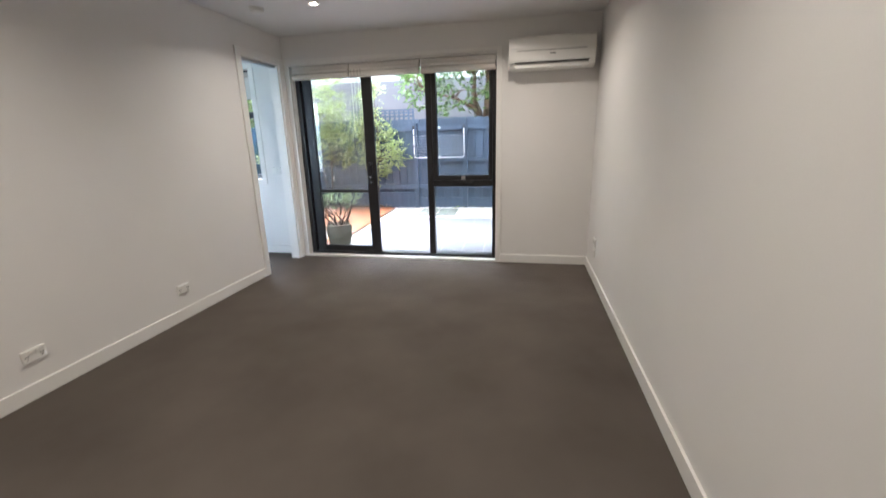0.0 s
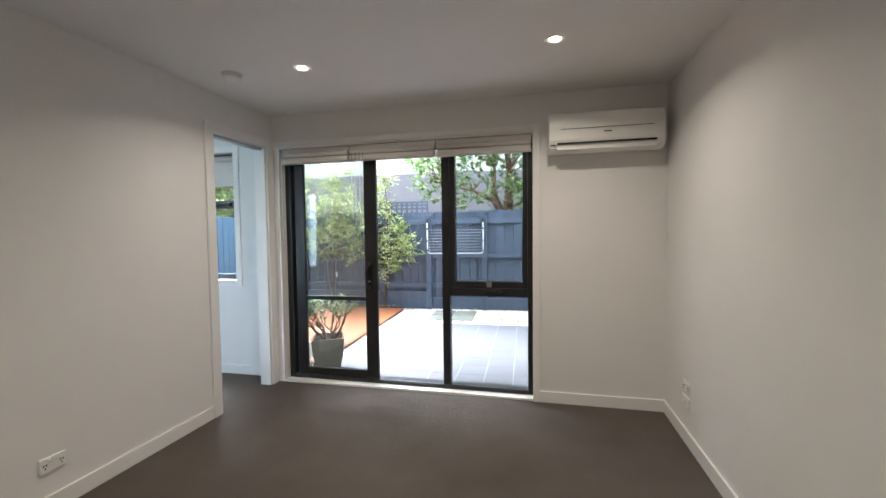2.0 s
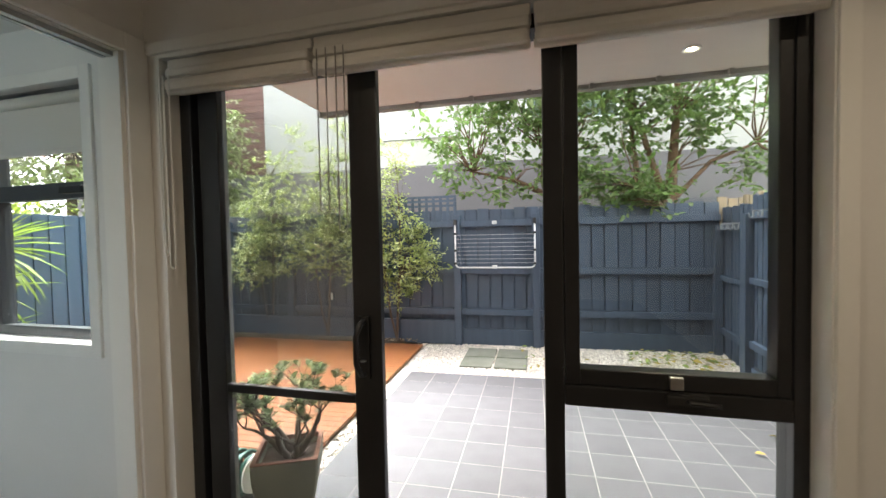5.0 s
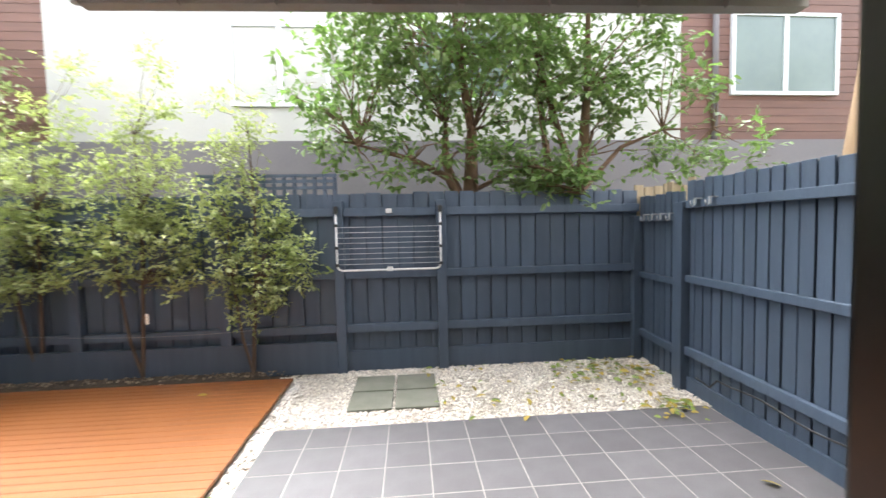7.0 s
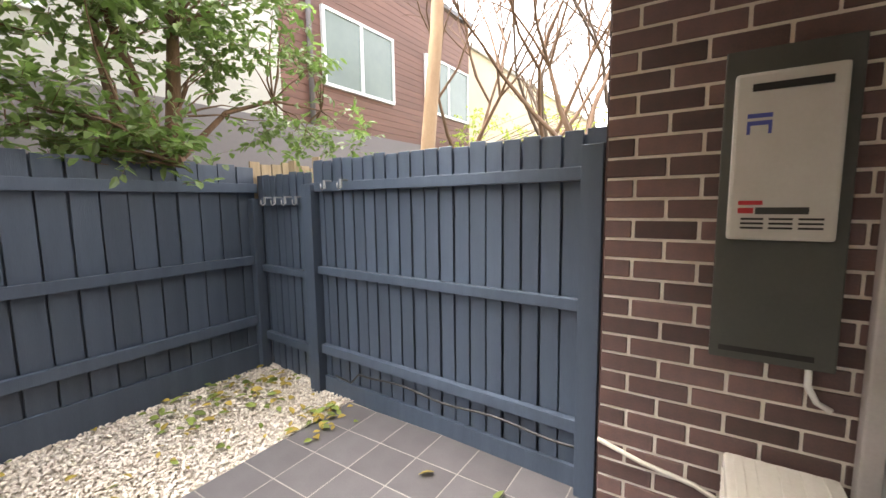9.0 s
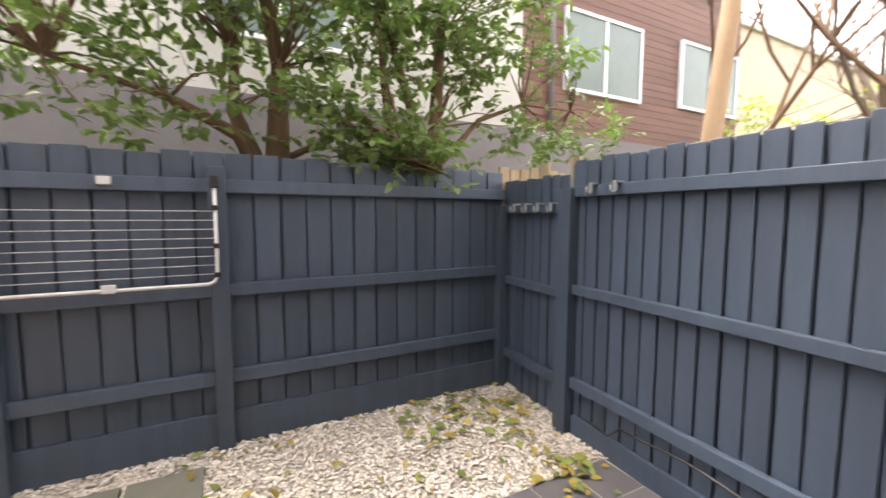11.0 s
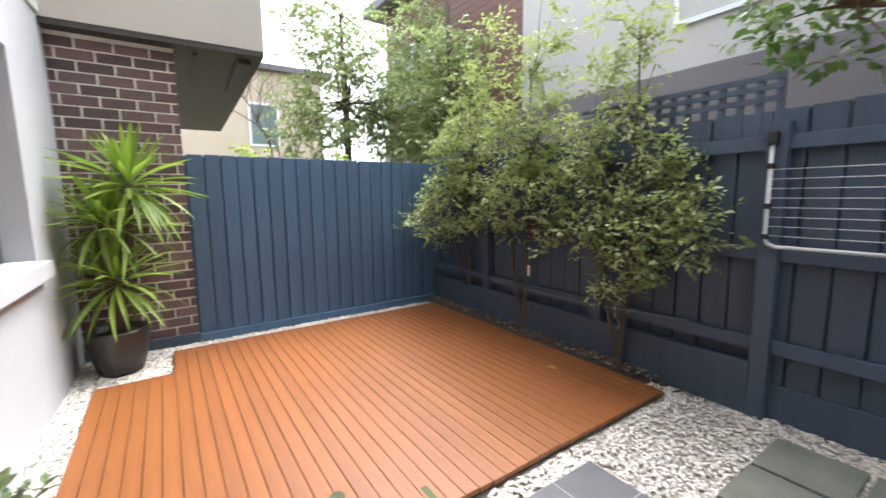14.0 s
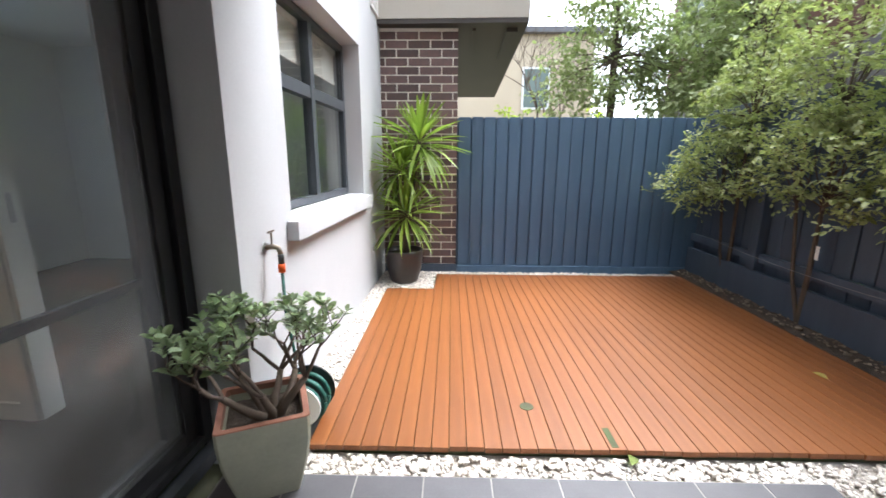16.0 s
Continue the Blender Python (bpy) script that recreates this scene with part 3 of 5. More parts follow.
def plate(name, m, label, category, kind):
    p = thing(name, m.translation, label, category, "wall plates")
    def put(bm):
        bmesh.ops.transform(bm, matrix=m, verts=bm.verts)
        return bm
    part("cover", put(boxes((-0.058, 0.058, -0.011, 0, -0.036, 0.036), bevel=0.004)), PLASTIC, p)
    if kind == "power":
        for s in (-1, 1):
            part("switch", put(boxes((s * 0.016 - 0.007, s * 0.016 + 0.007, -0.016, -0.011, 0.012, 0.028), bevel=0.002)), PLASTIC, p)
            part("socket", put(boxes((s * 0.036 - 0.008, s * 0.036 - 0.004, -0.0125, -0.0108, -0.004, 0.006), (s * 0.036 + 0.004, s * 0.036 + 0.008, -0.0125, -0.0108, -0.004, 0.006), (s * 0.036 - 0.0015, s * 0.036 + 0.0015, -0.0125, -0.0108, -0.02, -0.009))), DARKGAP, p)
    else:
        part("rocker", put(boxes((-0.012, 0.012, -0.017, -0.011, -0.014, 0.014), bevel=0.002)), PLASTIC, p)
    return p


plate("power_point", pose(LX, 2.452, 0.245, 0, 0, 90), "white double power point low on the wall", "power point", "power")
plate("power_point", pose(LX, 1.42, 0.245, 0, 0, 90), "white double power point low on the wall", "power point", "power")
plate("power_point", pose(RX, 3.80, 0.36, 0, 0, -90), "white double power point low on the wall", "power point", "power")
plate("aerial_socket", pose(RX, 3.80, 0.265, 0, 0, -90), "white aerial socket below a power point", "wall socket", "switch")
plate("light_switch", pose(-2.42, 4.36, 1.02, 0, 0, 0), "white light switch in the next room", "light switch", "switch")


def downlight(x, y, z, watts, seen="recessed ceiling downlight, switched on"):
    d = thing("downlight", (x, y, z), seen, "downlight", "downlights")
    part("bezel", lathe(bmesh.new(), [(0.055, 0.0), (0.056, -0.004), (0.05, -0.007), (0.038, -0.006), (0.036, -0.001)], 28, (x, y, z)), TRIM, d)
    part("lamp", lathe(bmesh.new(), [(0.027, 0.0), (0.025, -0.003)], 20, (x, y, z - 0.003)), LAMPGLOW, d, "glowing warm lamp face")
    ld = bpy.data.lights.new("downlight_beam", "AREA")
    ld.shape, ld.size, ld.energy, ld.color, ld.spread = "DISK", 0.05, watts, (1.0, 0.8, 0.57), radians(145)
    lo = new("downlight_beam", ld)
    lo.matrix_basis = Matrix.Translation((x, y, z - 0.015))


for x in (-1.24, 0.32):
    for y in (3.35, 0.9, -1.5):
        downlight(x, y, CEIL, LAMPS)
downlight(0.3, 5.75, 2.50, 0.3, "recessed patio downlight, switched on")
sd = thing("smoke_alarm", (-1.745, 3.33, CEIL), "white round smoke alarm on the ceiling", "smoke alarm")
part("base", lathe(bmesh.new(), [(0.062, 0.0), (0.062, -0.012), (0.058, -0.014)], 28, (-1.745, 3.33, CEIL)), PLASTIC, sd)
part("cover", lathe(bmesh.new(), [(0.056, -0.014), (0.054, -0.03), (0.042, -0.04), (0.02, -0.042)], 28, (-1.745, 3.33, CEIL)), PLASTIC, sd)


# ---- on the outside wall ----
tx, tz = -2.30, 0.82
tap = thing("garden_tap", (tx, EW, tz), "weathered brass garden tap on the rendered wall", "tap")
part("flange", tube(bmesh.new(), [(tx, EW + 0.001, tz), (tx, EW + 0.008, tz)], 0.026, 16), STEEL, tap)
part("spout", tube(bmesh.new(), [(tx, EW + 0.008, tz), (tx, EW + 0.045, tz + 0.005), (tx, EW + 0.066, tz), (tx, EW + 0.075, tz - 0.03)], [0.012, 0.013, 0.012, 0.012], 10), BRASS, tap)
part("handle", boxes((tx - 0.03, tx + 0.03, EW + 0.033, EW + 0.041, tz + 0.07, tz + 0.08), (tx - 0.005, tx + 0.005, EW + 0.033, EW + 0.041, tz + 0.01, tz + 0.07), bevel=0.003), BRASS, tap)
part("connector", tube(bmesh.new(), [(tx, EW + 0.075, tz - 0.03), (tx, EW + 0.075, tz - 0.075)], 0.014, 12), BLACKPLASTIC, tap)
part("collar", tube(bmesh.new(), [(tx, EW + 0.075, tz - 0.075), (tx, EW + 0.075, tz - 0.115)], 0.0165, 12), ORANGE, tap, "orange hose connector")
hs = thing("garden_hose", (tx, EW + 0.1, 0.1), "green hose hanging from the tap to a reel", "hose")
part("hose", tube(bmesh.new(), [(tx, EW + 0.075, tz - 0.116), (tx, EW + 0.078, 0.5), (tx + 0.01, EW + 0.11, 0.3), (tx + 0.06, EW + 0.12, 0.2)], 0.008, 8), HOSEGREEN, hs)
vt = thing("wall_vent", (-5.05, EW, 2.78), "white louvred wall vent", "vent", kind="")
part("frame", boxes((-4.98, -4.68, EW + 0.001, EW + 0.018, 2.62, 2.645), (-4.98, -4.68, EW + 0.001, EW + 0.018, 2.835, 2.86), (-4.98, -4.955, EW + 0.001, EW + 0.018, 2.645, 2.835), (-4.705, -4.68, EW + 0.001, EW + 0.018, 2.645, 2.835)), TRIM, vt)
for i in range(7):
    part("slat", boxes((-4.955, -4.705, EW + 0.004, EW + 0.014, 2.65 + 0.027 * i, 2.662 + 0.027 * i)), TRIM, vt)
part("backing", boxes((-4.955, -4.705, EW + 0.0005, EW + 0.003, 2.645, 2.835)), DARKGAP, vt)

HOUSE, YARD = Matrix.Translation((0.248, 0.188, 0)), pose(0.547, 0.334, 0, 0, 0, 1.92)
for ob in scene.objects:
    if ob.parent is None and ob not in (cam, sun):
        ob.matrix_basis = HOUSE @ ob.matrix_basis
IN_HOUSE = set(scene.objects)


# ---- the courtyard ----
def sheet(name, x0, x1, y0, y1, z, material, label, category):
    bm = bmesh.new()
    bm.faces.new([bm.verts.new(p) for p in ((x0, y0, z), (x1, y0, z), (x1, y1, z), (x0, y1, z))])
    return solid(name, bm, material, label, category)


sheet("ground", -900, 900, -900, 900, -0.16, EARTH, "earth and grass around the houses", "ground")
sheet("gravel_bed", -5.3, 1.45, 4.5, 8.4, -0.075, GRAVELBED, "bed under the white pebbles", "gravel")
bed = bmesh.new()
N = 40
grid = [[bed.verts.new((-5.25 + 3.1 * i / N, 7.93 + 0.33 * j / 6, -0.055 + 0.025 * noise.noise((i * 0.9, j * 0.9, 0)) + 0.05 * (j / 6) + (0.03 if i < 36 else -0.03))) for j in range(7)] for i in range(N + 1)]
for i in range(N):
    for j in range(6):
        bed.faces.new((grid[i][j], grid[i + 1][j], grid[i + 1][j + 1], grid[i][j + 1]))
solid("garden_bed", bed, SOIL, "dark soil strip along the back fence", "soil")

jade_at, yucca_at = (-2.035, 4.705), (-4.86, 4.93)
PAVERS = [(-1.412 + 0.38 * i, 7.40 + 0.378 * j) for i in range(2) for j in range(2)]


def stone(rng):
    bm = bmesh.new()
    bmesh.ops.create_icosphere(bm, subdivisions=1, radius=1.0)
    k = Vector((rng.uniform(0.8, 1.2), rng.uniform(0.6, 0.95), rng.uniform(0.45, 0.7)))
    for v in bm.verts:
        v.co = Vector((v.co.x * k.x, v.co.y * k.y, v.co.z * k.z)) * rng.uniform(0.92, 1.08)
    bm.verts.ensure_lookup_table()
    co = np.array([v.co[:] for v in bm.verts])
    fa = np.array([[v.index for v in f.verts] for f in bm.faces])
    bm.free()
    return co, fa


def scatter(name, spots, sizes, material, label, category, z, heap=0.012):
    rng = random.Random(5)
    kinds = [stone(rng) for _ in range(10)]
    V, F, base = [], [], 0
    for (x, y), s in zip(spots, sizes):
        co, fa = kinds[rng.randrange(10)]
        a, b = rng.uniform(0, 6.28), rng.uniform(-0.5, 0.5)
        r = np.array(Euler((b, rng.uniform(-0.5, 0.5), a)).to_matrix())
        V.append(co @ r.T * s + np.array((x, y, z + rng.uniform(0, heap))))
        F.append(fa + base)
        base += len(co)
    me = bpy.data.meshes.new(name)
    me.from_pydata(np.concatenate(V).tolist(), [], np.concatenate(F).tolist())
    me.polygons.foreach_set("use_smooth", [True] * len(me.polygons))
    me.materials.append(material)
    return tagged(new(name, me), label, category, kind="stuff")


rng = random.Random(11)
spots, sizes = [], []


def free(x, y):
    if any(abs(x - px) < 0.18 and abs(y - py) < 0.18 for px, py in PAVERS):
        return False
    if -2.067 < x and y < 6.972:
        return False
    if -4.46 < x < -2.185 and 4.80 < y < 7.94 or -5.0 < x <= -4.46 and 5.25 < y < 7.94:
        return False
    return not (x < -2.35 and y > 7.97)


for _ in range(90000):
    x, y = rng.uniform(-5.22, 1.38), rng.uniform(4.62, 8.2)
    if free(x, y):
        spots.append((x, y))
        sizes.append(rng.uniform(0.007, 0.0145) * (1.25 if x < -1.9 and y < 7 else 1.0))
scatter("pebbles", spots, sizes, PEBBLE, "white and cream pebbles covering the bed", "pebbles", -0.066, 0.008)

pat = thing("patio", (-0.4, 5.7, G), "slate grey tiled patio with pale grout", "paving", kind="structure")
part("grout_bed", boxes((-2.062, 1.22, 4.501, 6.968, -0.12, G - 0.0012)), GROUT, pat)

deck = thing("deck", (-3.5, 6.4, -0.05), "orange stained timber deck, freshly oiled", "deck")
part("frame", boxes((-4.44, -2.22, 4.82, 7.92, -0.12, -0.046), (-4.97, -4.445, 5.27, 7.92, -0.12, -0.046)), DECKSIDE, deck, "dark mossy joists under the boards")
part("scuff", lathe(bmesh.new(), [(0.035, 0), (0.034, 0.0015)], 14, (-2.515, 5.825, -0.02)), DECKSIDE, deck)
part("rotten_patch", boxes((-2.35, -2.215, 6.15, 6.18, -0.0205, -0.0185)), DECKSIDE, deck)

for px, py in PAVERS:
    pv = solid("stepping_stone", boxes((px - 0.178, px + 0.178, py - 0.179, py + 0.179, -0.085, -0.047 + 0.004 * ((px * 37) % 1)), bevel=0.006), PAVER, "square grey concrete stepping stone in pebbles", "paver", "thing", "stepping stones")


# ---- fences ----
def fence_run(name, label, p0, p1, top, rails, posts, material, step=0.098, plinth=0.15, low=G, proud=0.09, jag=0.012, seed=1):
    """A paling fence from p0 to p1; rails and posts stand on its left hand side as one walks."""
    a, b = Vector((*p0, 0)), Vector((*p1, 0))
    d = (b - a).normalized()
    m = Matrix.Translation(a) @ Matrix.Rotation(math.atan2(d.y, d.x), 4, "Z")
    f = thing(name, (*((a + b) / 2).xy, low), label, "fence")
    L = (b - a).length
    def put(bm):
        bmesh.ops.transform(bm, matrix=m, verts=bm.verts)
        return bm
    for z0, z1 in rails:
        part("rail", put(boxes((0, L, 0.012, 0.055, z0, z1), bevel=0.004)), material, f)
    for s, w, zt in posts:
        part("post", put(boxes((s - w / 2, s + w / 2, 0.012, proud, low - 0.1, zt), bevel=0.005)), material, f)
    if plinth:
        part("plinth", put(boxes((0, L, 0.008, 0.034, low - 0.05, plinth), bevel=0.003)), material, f)
    rg = random.Random(seed)
    RUNS.append((f, m, L, top, low, step, material, jag, rg))
    return f


RUNS = []
NF = 8.205
fence_run("back_fence", "navy painted paling fence at the back of the courtyard", (1.36, NF), (-5.3, NF), 1.74,
          [(1.51, 1.59), (0.885, 0.96), (0.34, 0.42)], [(0.03, 0.09, 1.46), (2.10, 0.095, 1.66), (3.12, 0.095, 1.66), (4.23, 0.1, 1.5), (5.6, 0.1, 1.5)], FENCE, step=0.155)
solid("plinth_board", boxes((-5.2, -1.80, NF - 0.10, NF - 0.06, -0.05, 0.27), bevel=0.004), FENCE, "wide navy plinth board behind the shrubs", "board", "thing")
fence_run("side_fence", "navy painted paling side fence with three rails", (1.20, 5.20), (1.32, 7.34), 1.73,
          [(1.50, 1.565), (0.875, 0.935), (0.25, 0.32)], [(0.05, 0.10, 1.66), (2.15, 0.12, 1.555)], FENCE, seed=2, plinth=0.06, step=0.105)
fence_run("side_fence_end", "navy painted paling fence end with raw timber behind", (1.34, 7.40), (1.40, 8.2), 1.66,
          [(1.40, 1.46), (0.82, 0.88), (0.2, 0.27)], [], FENCE, seed=3, plinth=0.0)
fence_run("gate", "blue painted vertical board fence closing the courtyard", (-5.25, 8.35), (-5.25, 5.50), 1.67,
          [], [], FENCE_BLUE, step=0.135, plinth=0.02, jag=0.003, seed=4)
solid("raw_palings", boxes(*[(1.36 + 0.11 * i, 1.455 + 0.11 * i, NF + 0.03, NF + 0.05, 0, 1.79 + 0.02 * math.sin(i * 5)) for i in range(7)], (1.43, 1.45, 7.42, 7.50, 0.0, 1.78), (1.43, 1.45, 7.72, 7.80, 0, 1.77), bevel=0.002), RAWWOOD, "raw unpainted palings past the corner", "palings", "thing")

lat = thing("lattice", (-2.9, NF, 1.8), "navy square lattice on top of the back fence", "lattice")
for i in range(13):
    x = -1.79 - i * 0.098
    part("slat", boxes((x - 0.02, x + 0.02, NF - 0.012, NF, 1.60, 1.93)), FENCE, lat)
for z in (1.80, 1.865, 1.92):
    part("slat", boxes((-3.1, -1.77, NF - 0.022, NF - 0.012, z - 0.016, z + 0.016)), FENCE, lat)

rack = thing("drying_rack", (-1.26, 8.1, 1.27), "white wall-mounted folding drying rack on the fence", "drying rack")
rx0, rx1, rz0, rz1, ry = -1.772, -0.752, 0.975, 1.555, 8.085
bm = bmesh.new()
tube(bm, [(rx0, ry, rz1), (rx0, ry, rz0 + 0.05), (rx0 + 0.015, ry, rz0 + 0.015), (rx0 + 0.05, ry, rz0), (rx1 - 0.05, ry, rz0), (rx1 - 0.015, ry, rz0 + 0.015), (rx1, ry, rz0 + 0.05), (rx1, ry, rz1)], 0.0105, 10)
part("frame_tube", bm, WHITETUBE, rack)
for i in range(8):
    z = 1.40 - i * 0.052
    part("line", tube(bmesh.new(), [(rx0, ry, z), (rx1, ry, z)], 0.0022, 5), WHITETUBE, rack)
for x in (rx0, rx1):
    part("hinge", boxes((x - 0.02, x + 0.02, ry - 0.02, NF - 0.085, rz1 - 0.02, rz1 + 0.05), bevel=0.005), BLACKPLASTIC, rack, "black plastic hinge")
    for z in (1.42, 1.2, 1.03):
        part("clip", boxes((x - 0.017, x + 0.017, ry - 0.017, ry + 0.017, z - 0.015, z + 0.015), bevel=0.004), BLACKPLASTIC, rack)
for z in (rz0, 1.55):
    part("bracket", boxes((-1.29, -1.23, ry - 0.018 + (0.04 if z > 1.2 else 0), ry + 0.02 + (0.04 if z > 1.2 else 0), z - 0.014, z + 0.03), bevel=0.006), WHITETUBE, rack)

for x, y, z in [(1.268, 7.50, 1.46), (1.272, 7.64, 1.46), (1.276, 7.78, 1.46), (1.28, 7.92, 1.46), (1.224, 7.12, 1.565), (1.212, 6.94, 1.565)]:
    hk = thing("hook", (x, y, z), "small clear plastic hook over the fence rail", "hook", "hooks on the side fence")
    part("clasp", boxes((x - 0.012, x + 0.05, y - 0.012, y + 0.012, z, z + 0.012), (x - 0.014, x - 0.006, y - 0.012, y + 0.012, z - 0.05, z + 0.012), bevel=0.003), CLEARPLASTIC, hk)
    part("curl", tube(bmesh.new(), [(x - 0.012, y, z - 0.045), (x - 0.03, y, z - 0.06), (x - 0.045, y, z - 0.045), (x - 0.045, y, z - 0.015)], 0.005, 6), CLEARPLASTIC, hk)

hosepipe = thing("cable", (1.15, 6.2, 0.2), "black cable drooping along the foot of the fence", "cable")
bm = bmesh.new()
pts = [(1.13 + 0.05 * (y - 5.2), y, 0.20 + 0.012 * math.sin(y * 9) - 0.09 * (y > 6.9)) for y in np.linspace(5.2, 7.1, 24)]
tube(bm, pts, 0.007, 6)
part("sheath", bm, BLACKPLASTIC, hosepipe)
wire = thing("training_wire", (-3.2, 8.0, 0.45), "sagging green twine tied between the shrubs", "wire")
part("strand", tube(bmesh.new(), [(-4.7 + 2.6 * k / 12, 7.98, 0.42 + 0.06 * (k / 6 - 1) ** 2) for k in range(13)], 0.002, 5), CLEARPLASTIC, wire)
tg = thing("plant_tag", (-3.563, 8.09, 0.55), "white plant tag hanging on a shrub", "tag")
part("card", boxes((-3.58, -3.55, 8.08, 8.083, 0.52, 0.62)), PLASTIC, tg)

# ---- water heater, condenser ----
WX = 1.102
wh = thing("water_heater", (WX, 4.600, 1.4), "cream gas water heater in a grey recess box on bricks", "water heater")
part("recess_box", boxes((WX - 0.045, WX - 0.001, 4.410, 4.780, 0.80, 1.93), bevel=0.006), HEATERBOX, wh, "grey steel recess box")
part("front_panel", boxes((WX - 0.085, WX - 0.044, 4.450, 4.750, 1.26, 1.84), bevel=0.012), HEATER, wh)
part("flue_slot", boxes((WX - 0.088, WX - 0.084, 4.490, 4.700, 1.775, 1.80)), DARKGAP, wh)
part("vent_slot", boxes(*[(WX - 0.087, WX - 0.084, 4.485 + 0.08 * i, 4.550 + 0.08 * i, 1.30 + 0.016 * j, 1.307 + 0.016 * j) for i in range(3) for j in range(3)]), DARKGAP, wh)
part("badge", boxes((WX - 0.087, WX - 0.084, 4.650, 4.720, 1.385, 1.40), (WX - 0.087, WX - 0.084, 4.675, 4.720, 1.355, 1.375)), PRINT_RED, wh)
part("name_strip", boxes((WX - 0.087, WX - 0.084, 4.525, 4.670, 1.352, 1.376)), PRINT_BLACK, wh)
part("sticker", boxes((WX - 0.087, WX - 0.084, 4.640, 4.710, 1.685, 1.70), (WX - 0.087, WX - 0.084, 4.640, 4.710, 1.66, 1.675), (WX - 0.087, WX - 0.084, 4.700, 4.710, 1.63, 1.66), (WX - 0.087, WX - 0.084, 4.640, 4.650, 1.63, 1.66)), PRINT_BLUE, wh)
part("lower_slot", boxes((WX - 0.048, WX - 0.044, 4.470, 4.750, 0.83, 0.85)), DARKGAP, wh)
part("drain_pipe", tube(bmesh.new(), [(WX - 0.03, 4.480, 0.83), (WX - 0.04, 4.480, 0.74), (WX - 0.03, 4.450, 0.68), (WX - 0.03, 4.410, 0.66)], 0.011), PLASTIC, wh)
dp = thing("downpipe", (1.06, 4.3, 1.2), "pale mauve square downpipe in the corner", "downpipe")
part("pipe", boxes((1.035, WX - 0.002, 4.275, 4.335, G + 0.001, 2.49), bevel=0.008), mat("pale_downpipe", (0.55, 0.5, 0.49), 0.5), dp)
cu = thing("condenser", (0.9, 4.55, 0.2), "cream air conditioner condenser beside the brick wall", "condenser")
part("case", boxes((0.74, 1.06, 4.37, 4.71, -0.02, 0.42), bevel=0.012), CONDENSER, cu)
part("top_ribs", boxes(*[(0.755, 1.045, 4.39 + 0.065 * i, 4.42 + 0.065 * i, 0.418, 0.426) for i in range(5)], bevel=0.003), CONDENSER, cu)
part("louvre", boxes(*[(0.78, 1.02, 4.708, 4.716, 0.06 + 0.03 * i, 0.07 + 0.03 * i) for i in range(11)]), CONDENSER, cu)
for fy in (4.42, 4.62):
    part("foot", boxes((0.76, 1.04, fy, fy + 0.05, G, -0.02)), BLACKPLASTIC, cu)
cb = thing("conduit", (1.09, 5.1, 0.3), "cream flexible pipe running along the brick wall", "pipe")
part("pipe", tube(bmesh.new(), [(1.09, 5.19, 0.30), (1.085, 5.0, 0.25), (1.085, 4.8, 0.22), (1.05, 4.7, 0.2)], 0.011), CONDENSER, cb)

# ---- tap, vent, pots ----
reel = thing("hose_reel", (-2.36, 4.74, 0.1), "black hose reel wound with green hose", "hose reel")
bm = bmesh.new()
for k in range(7):
    r = 0.085 + 0.012 * (k % 3)
    cx = -2.43 + 0.02 * k
    tube(bm, [(cx, 4.74 + r * math.cos(a), 0.11 + r * math.sin(a)) for a in np.linspace(0, 6.2, 22)], 0.009, 6)
tagged(part("coil", bm, HOSEGREEN, reel), kind="stuff")
part("side_disc", tube(bmesh.new(), [(-2.455, 4.74, 0.11), (-2.445, 4.74, 0.11)], 0.12, 22), BLACKPLASTIC, reel)
part("side_disc", tube(bmesh.new(), [(-2.285, 4.74, 0.11), (-2.275, 4.74, 0.11)], 0.10, 22), PLASTIC, reel, "white reel hub")
part("stand", boxes((-2.46, -2.25, 4.65, 4.84, -0.07, -0.03), bevel=0.008), BLACKPLASTIC, reel)
def square_pot(cx, cy, z0, h, low, high, material, rim, ang):
    """Hollow square tapering planter with softly bulging sides."""
    t = thing("planter", (cx, cy, z0), "square celadon glazed planter with chipped terracotta rim", "planter")
    def ring(bm, w, z):
        c = w * 0.07
        pts = [(w - c, -w), (w, -w + c), (w, w - c), (w - c, w), (-w + c, w), (-w, w - c), (-w, -w + c), (-w + c, -w)]
        m = Matrix.Translation((cx, cy, z0)) @ Matrix.Rotation(ang, 4, "Z")
        return [bm.verts.new(m @ Vector((x, y, z))) for x, y in pts]
    def skin(bm, rs):
        for r0, r1 in zip(rs, rs[1:]):
            for k in range(8):
                bm.faces.new((r0[k], r0[(k + 1) % 8], r1[(k + 1) % 8], r1[k]))
    bm = bmesh.new()
    n = 8
    rs = [ring(bm, low + (high - low) * math.sin(k / n * math.pi / 2 * 1.05), h * k / n) for k in range(n + 1)]
    rs += [ring(bm, high - 0.022, h - 0.001), ring(bm, high - 0.03, h - 0.08)]
    skin(bm, rs)
    bm.faces.new(rs[0][::-1])
    part("pot", bm, material, t)
    bm = bmesh.new()
    rs = [ring(bm, high + 0.001, h + 0.001), ring(bm, high - 0.001, h + 0.005), ring(bm, high - 0.022, h + 0.005), ring(bm, high - 0.024, h - 0.02)]
    skin(bm, rs)
    part("rim", bm, rim, t, "bare terracotta rim")
    bm = bmesh.new()
    bm.faces.new(ring(bm, high - 0.028, h - 0.05))
    part("soil", bm, SOIL, t)
    return t


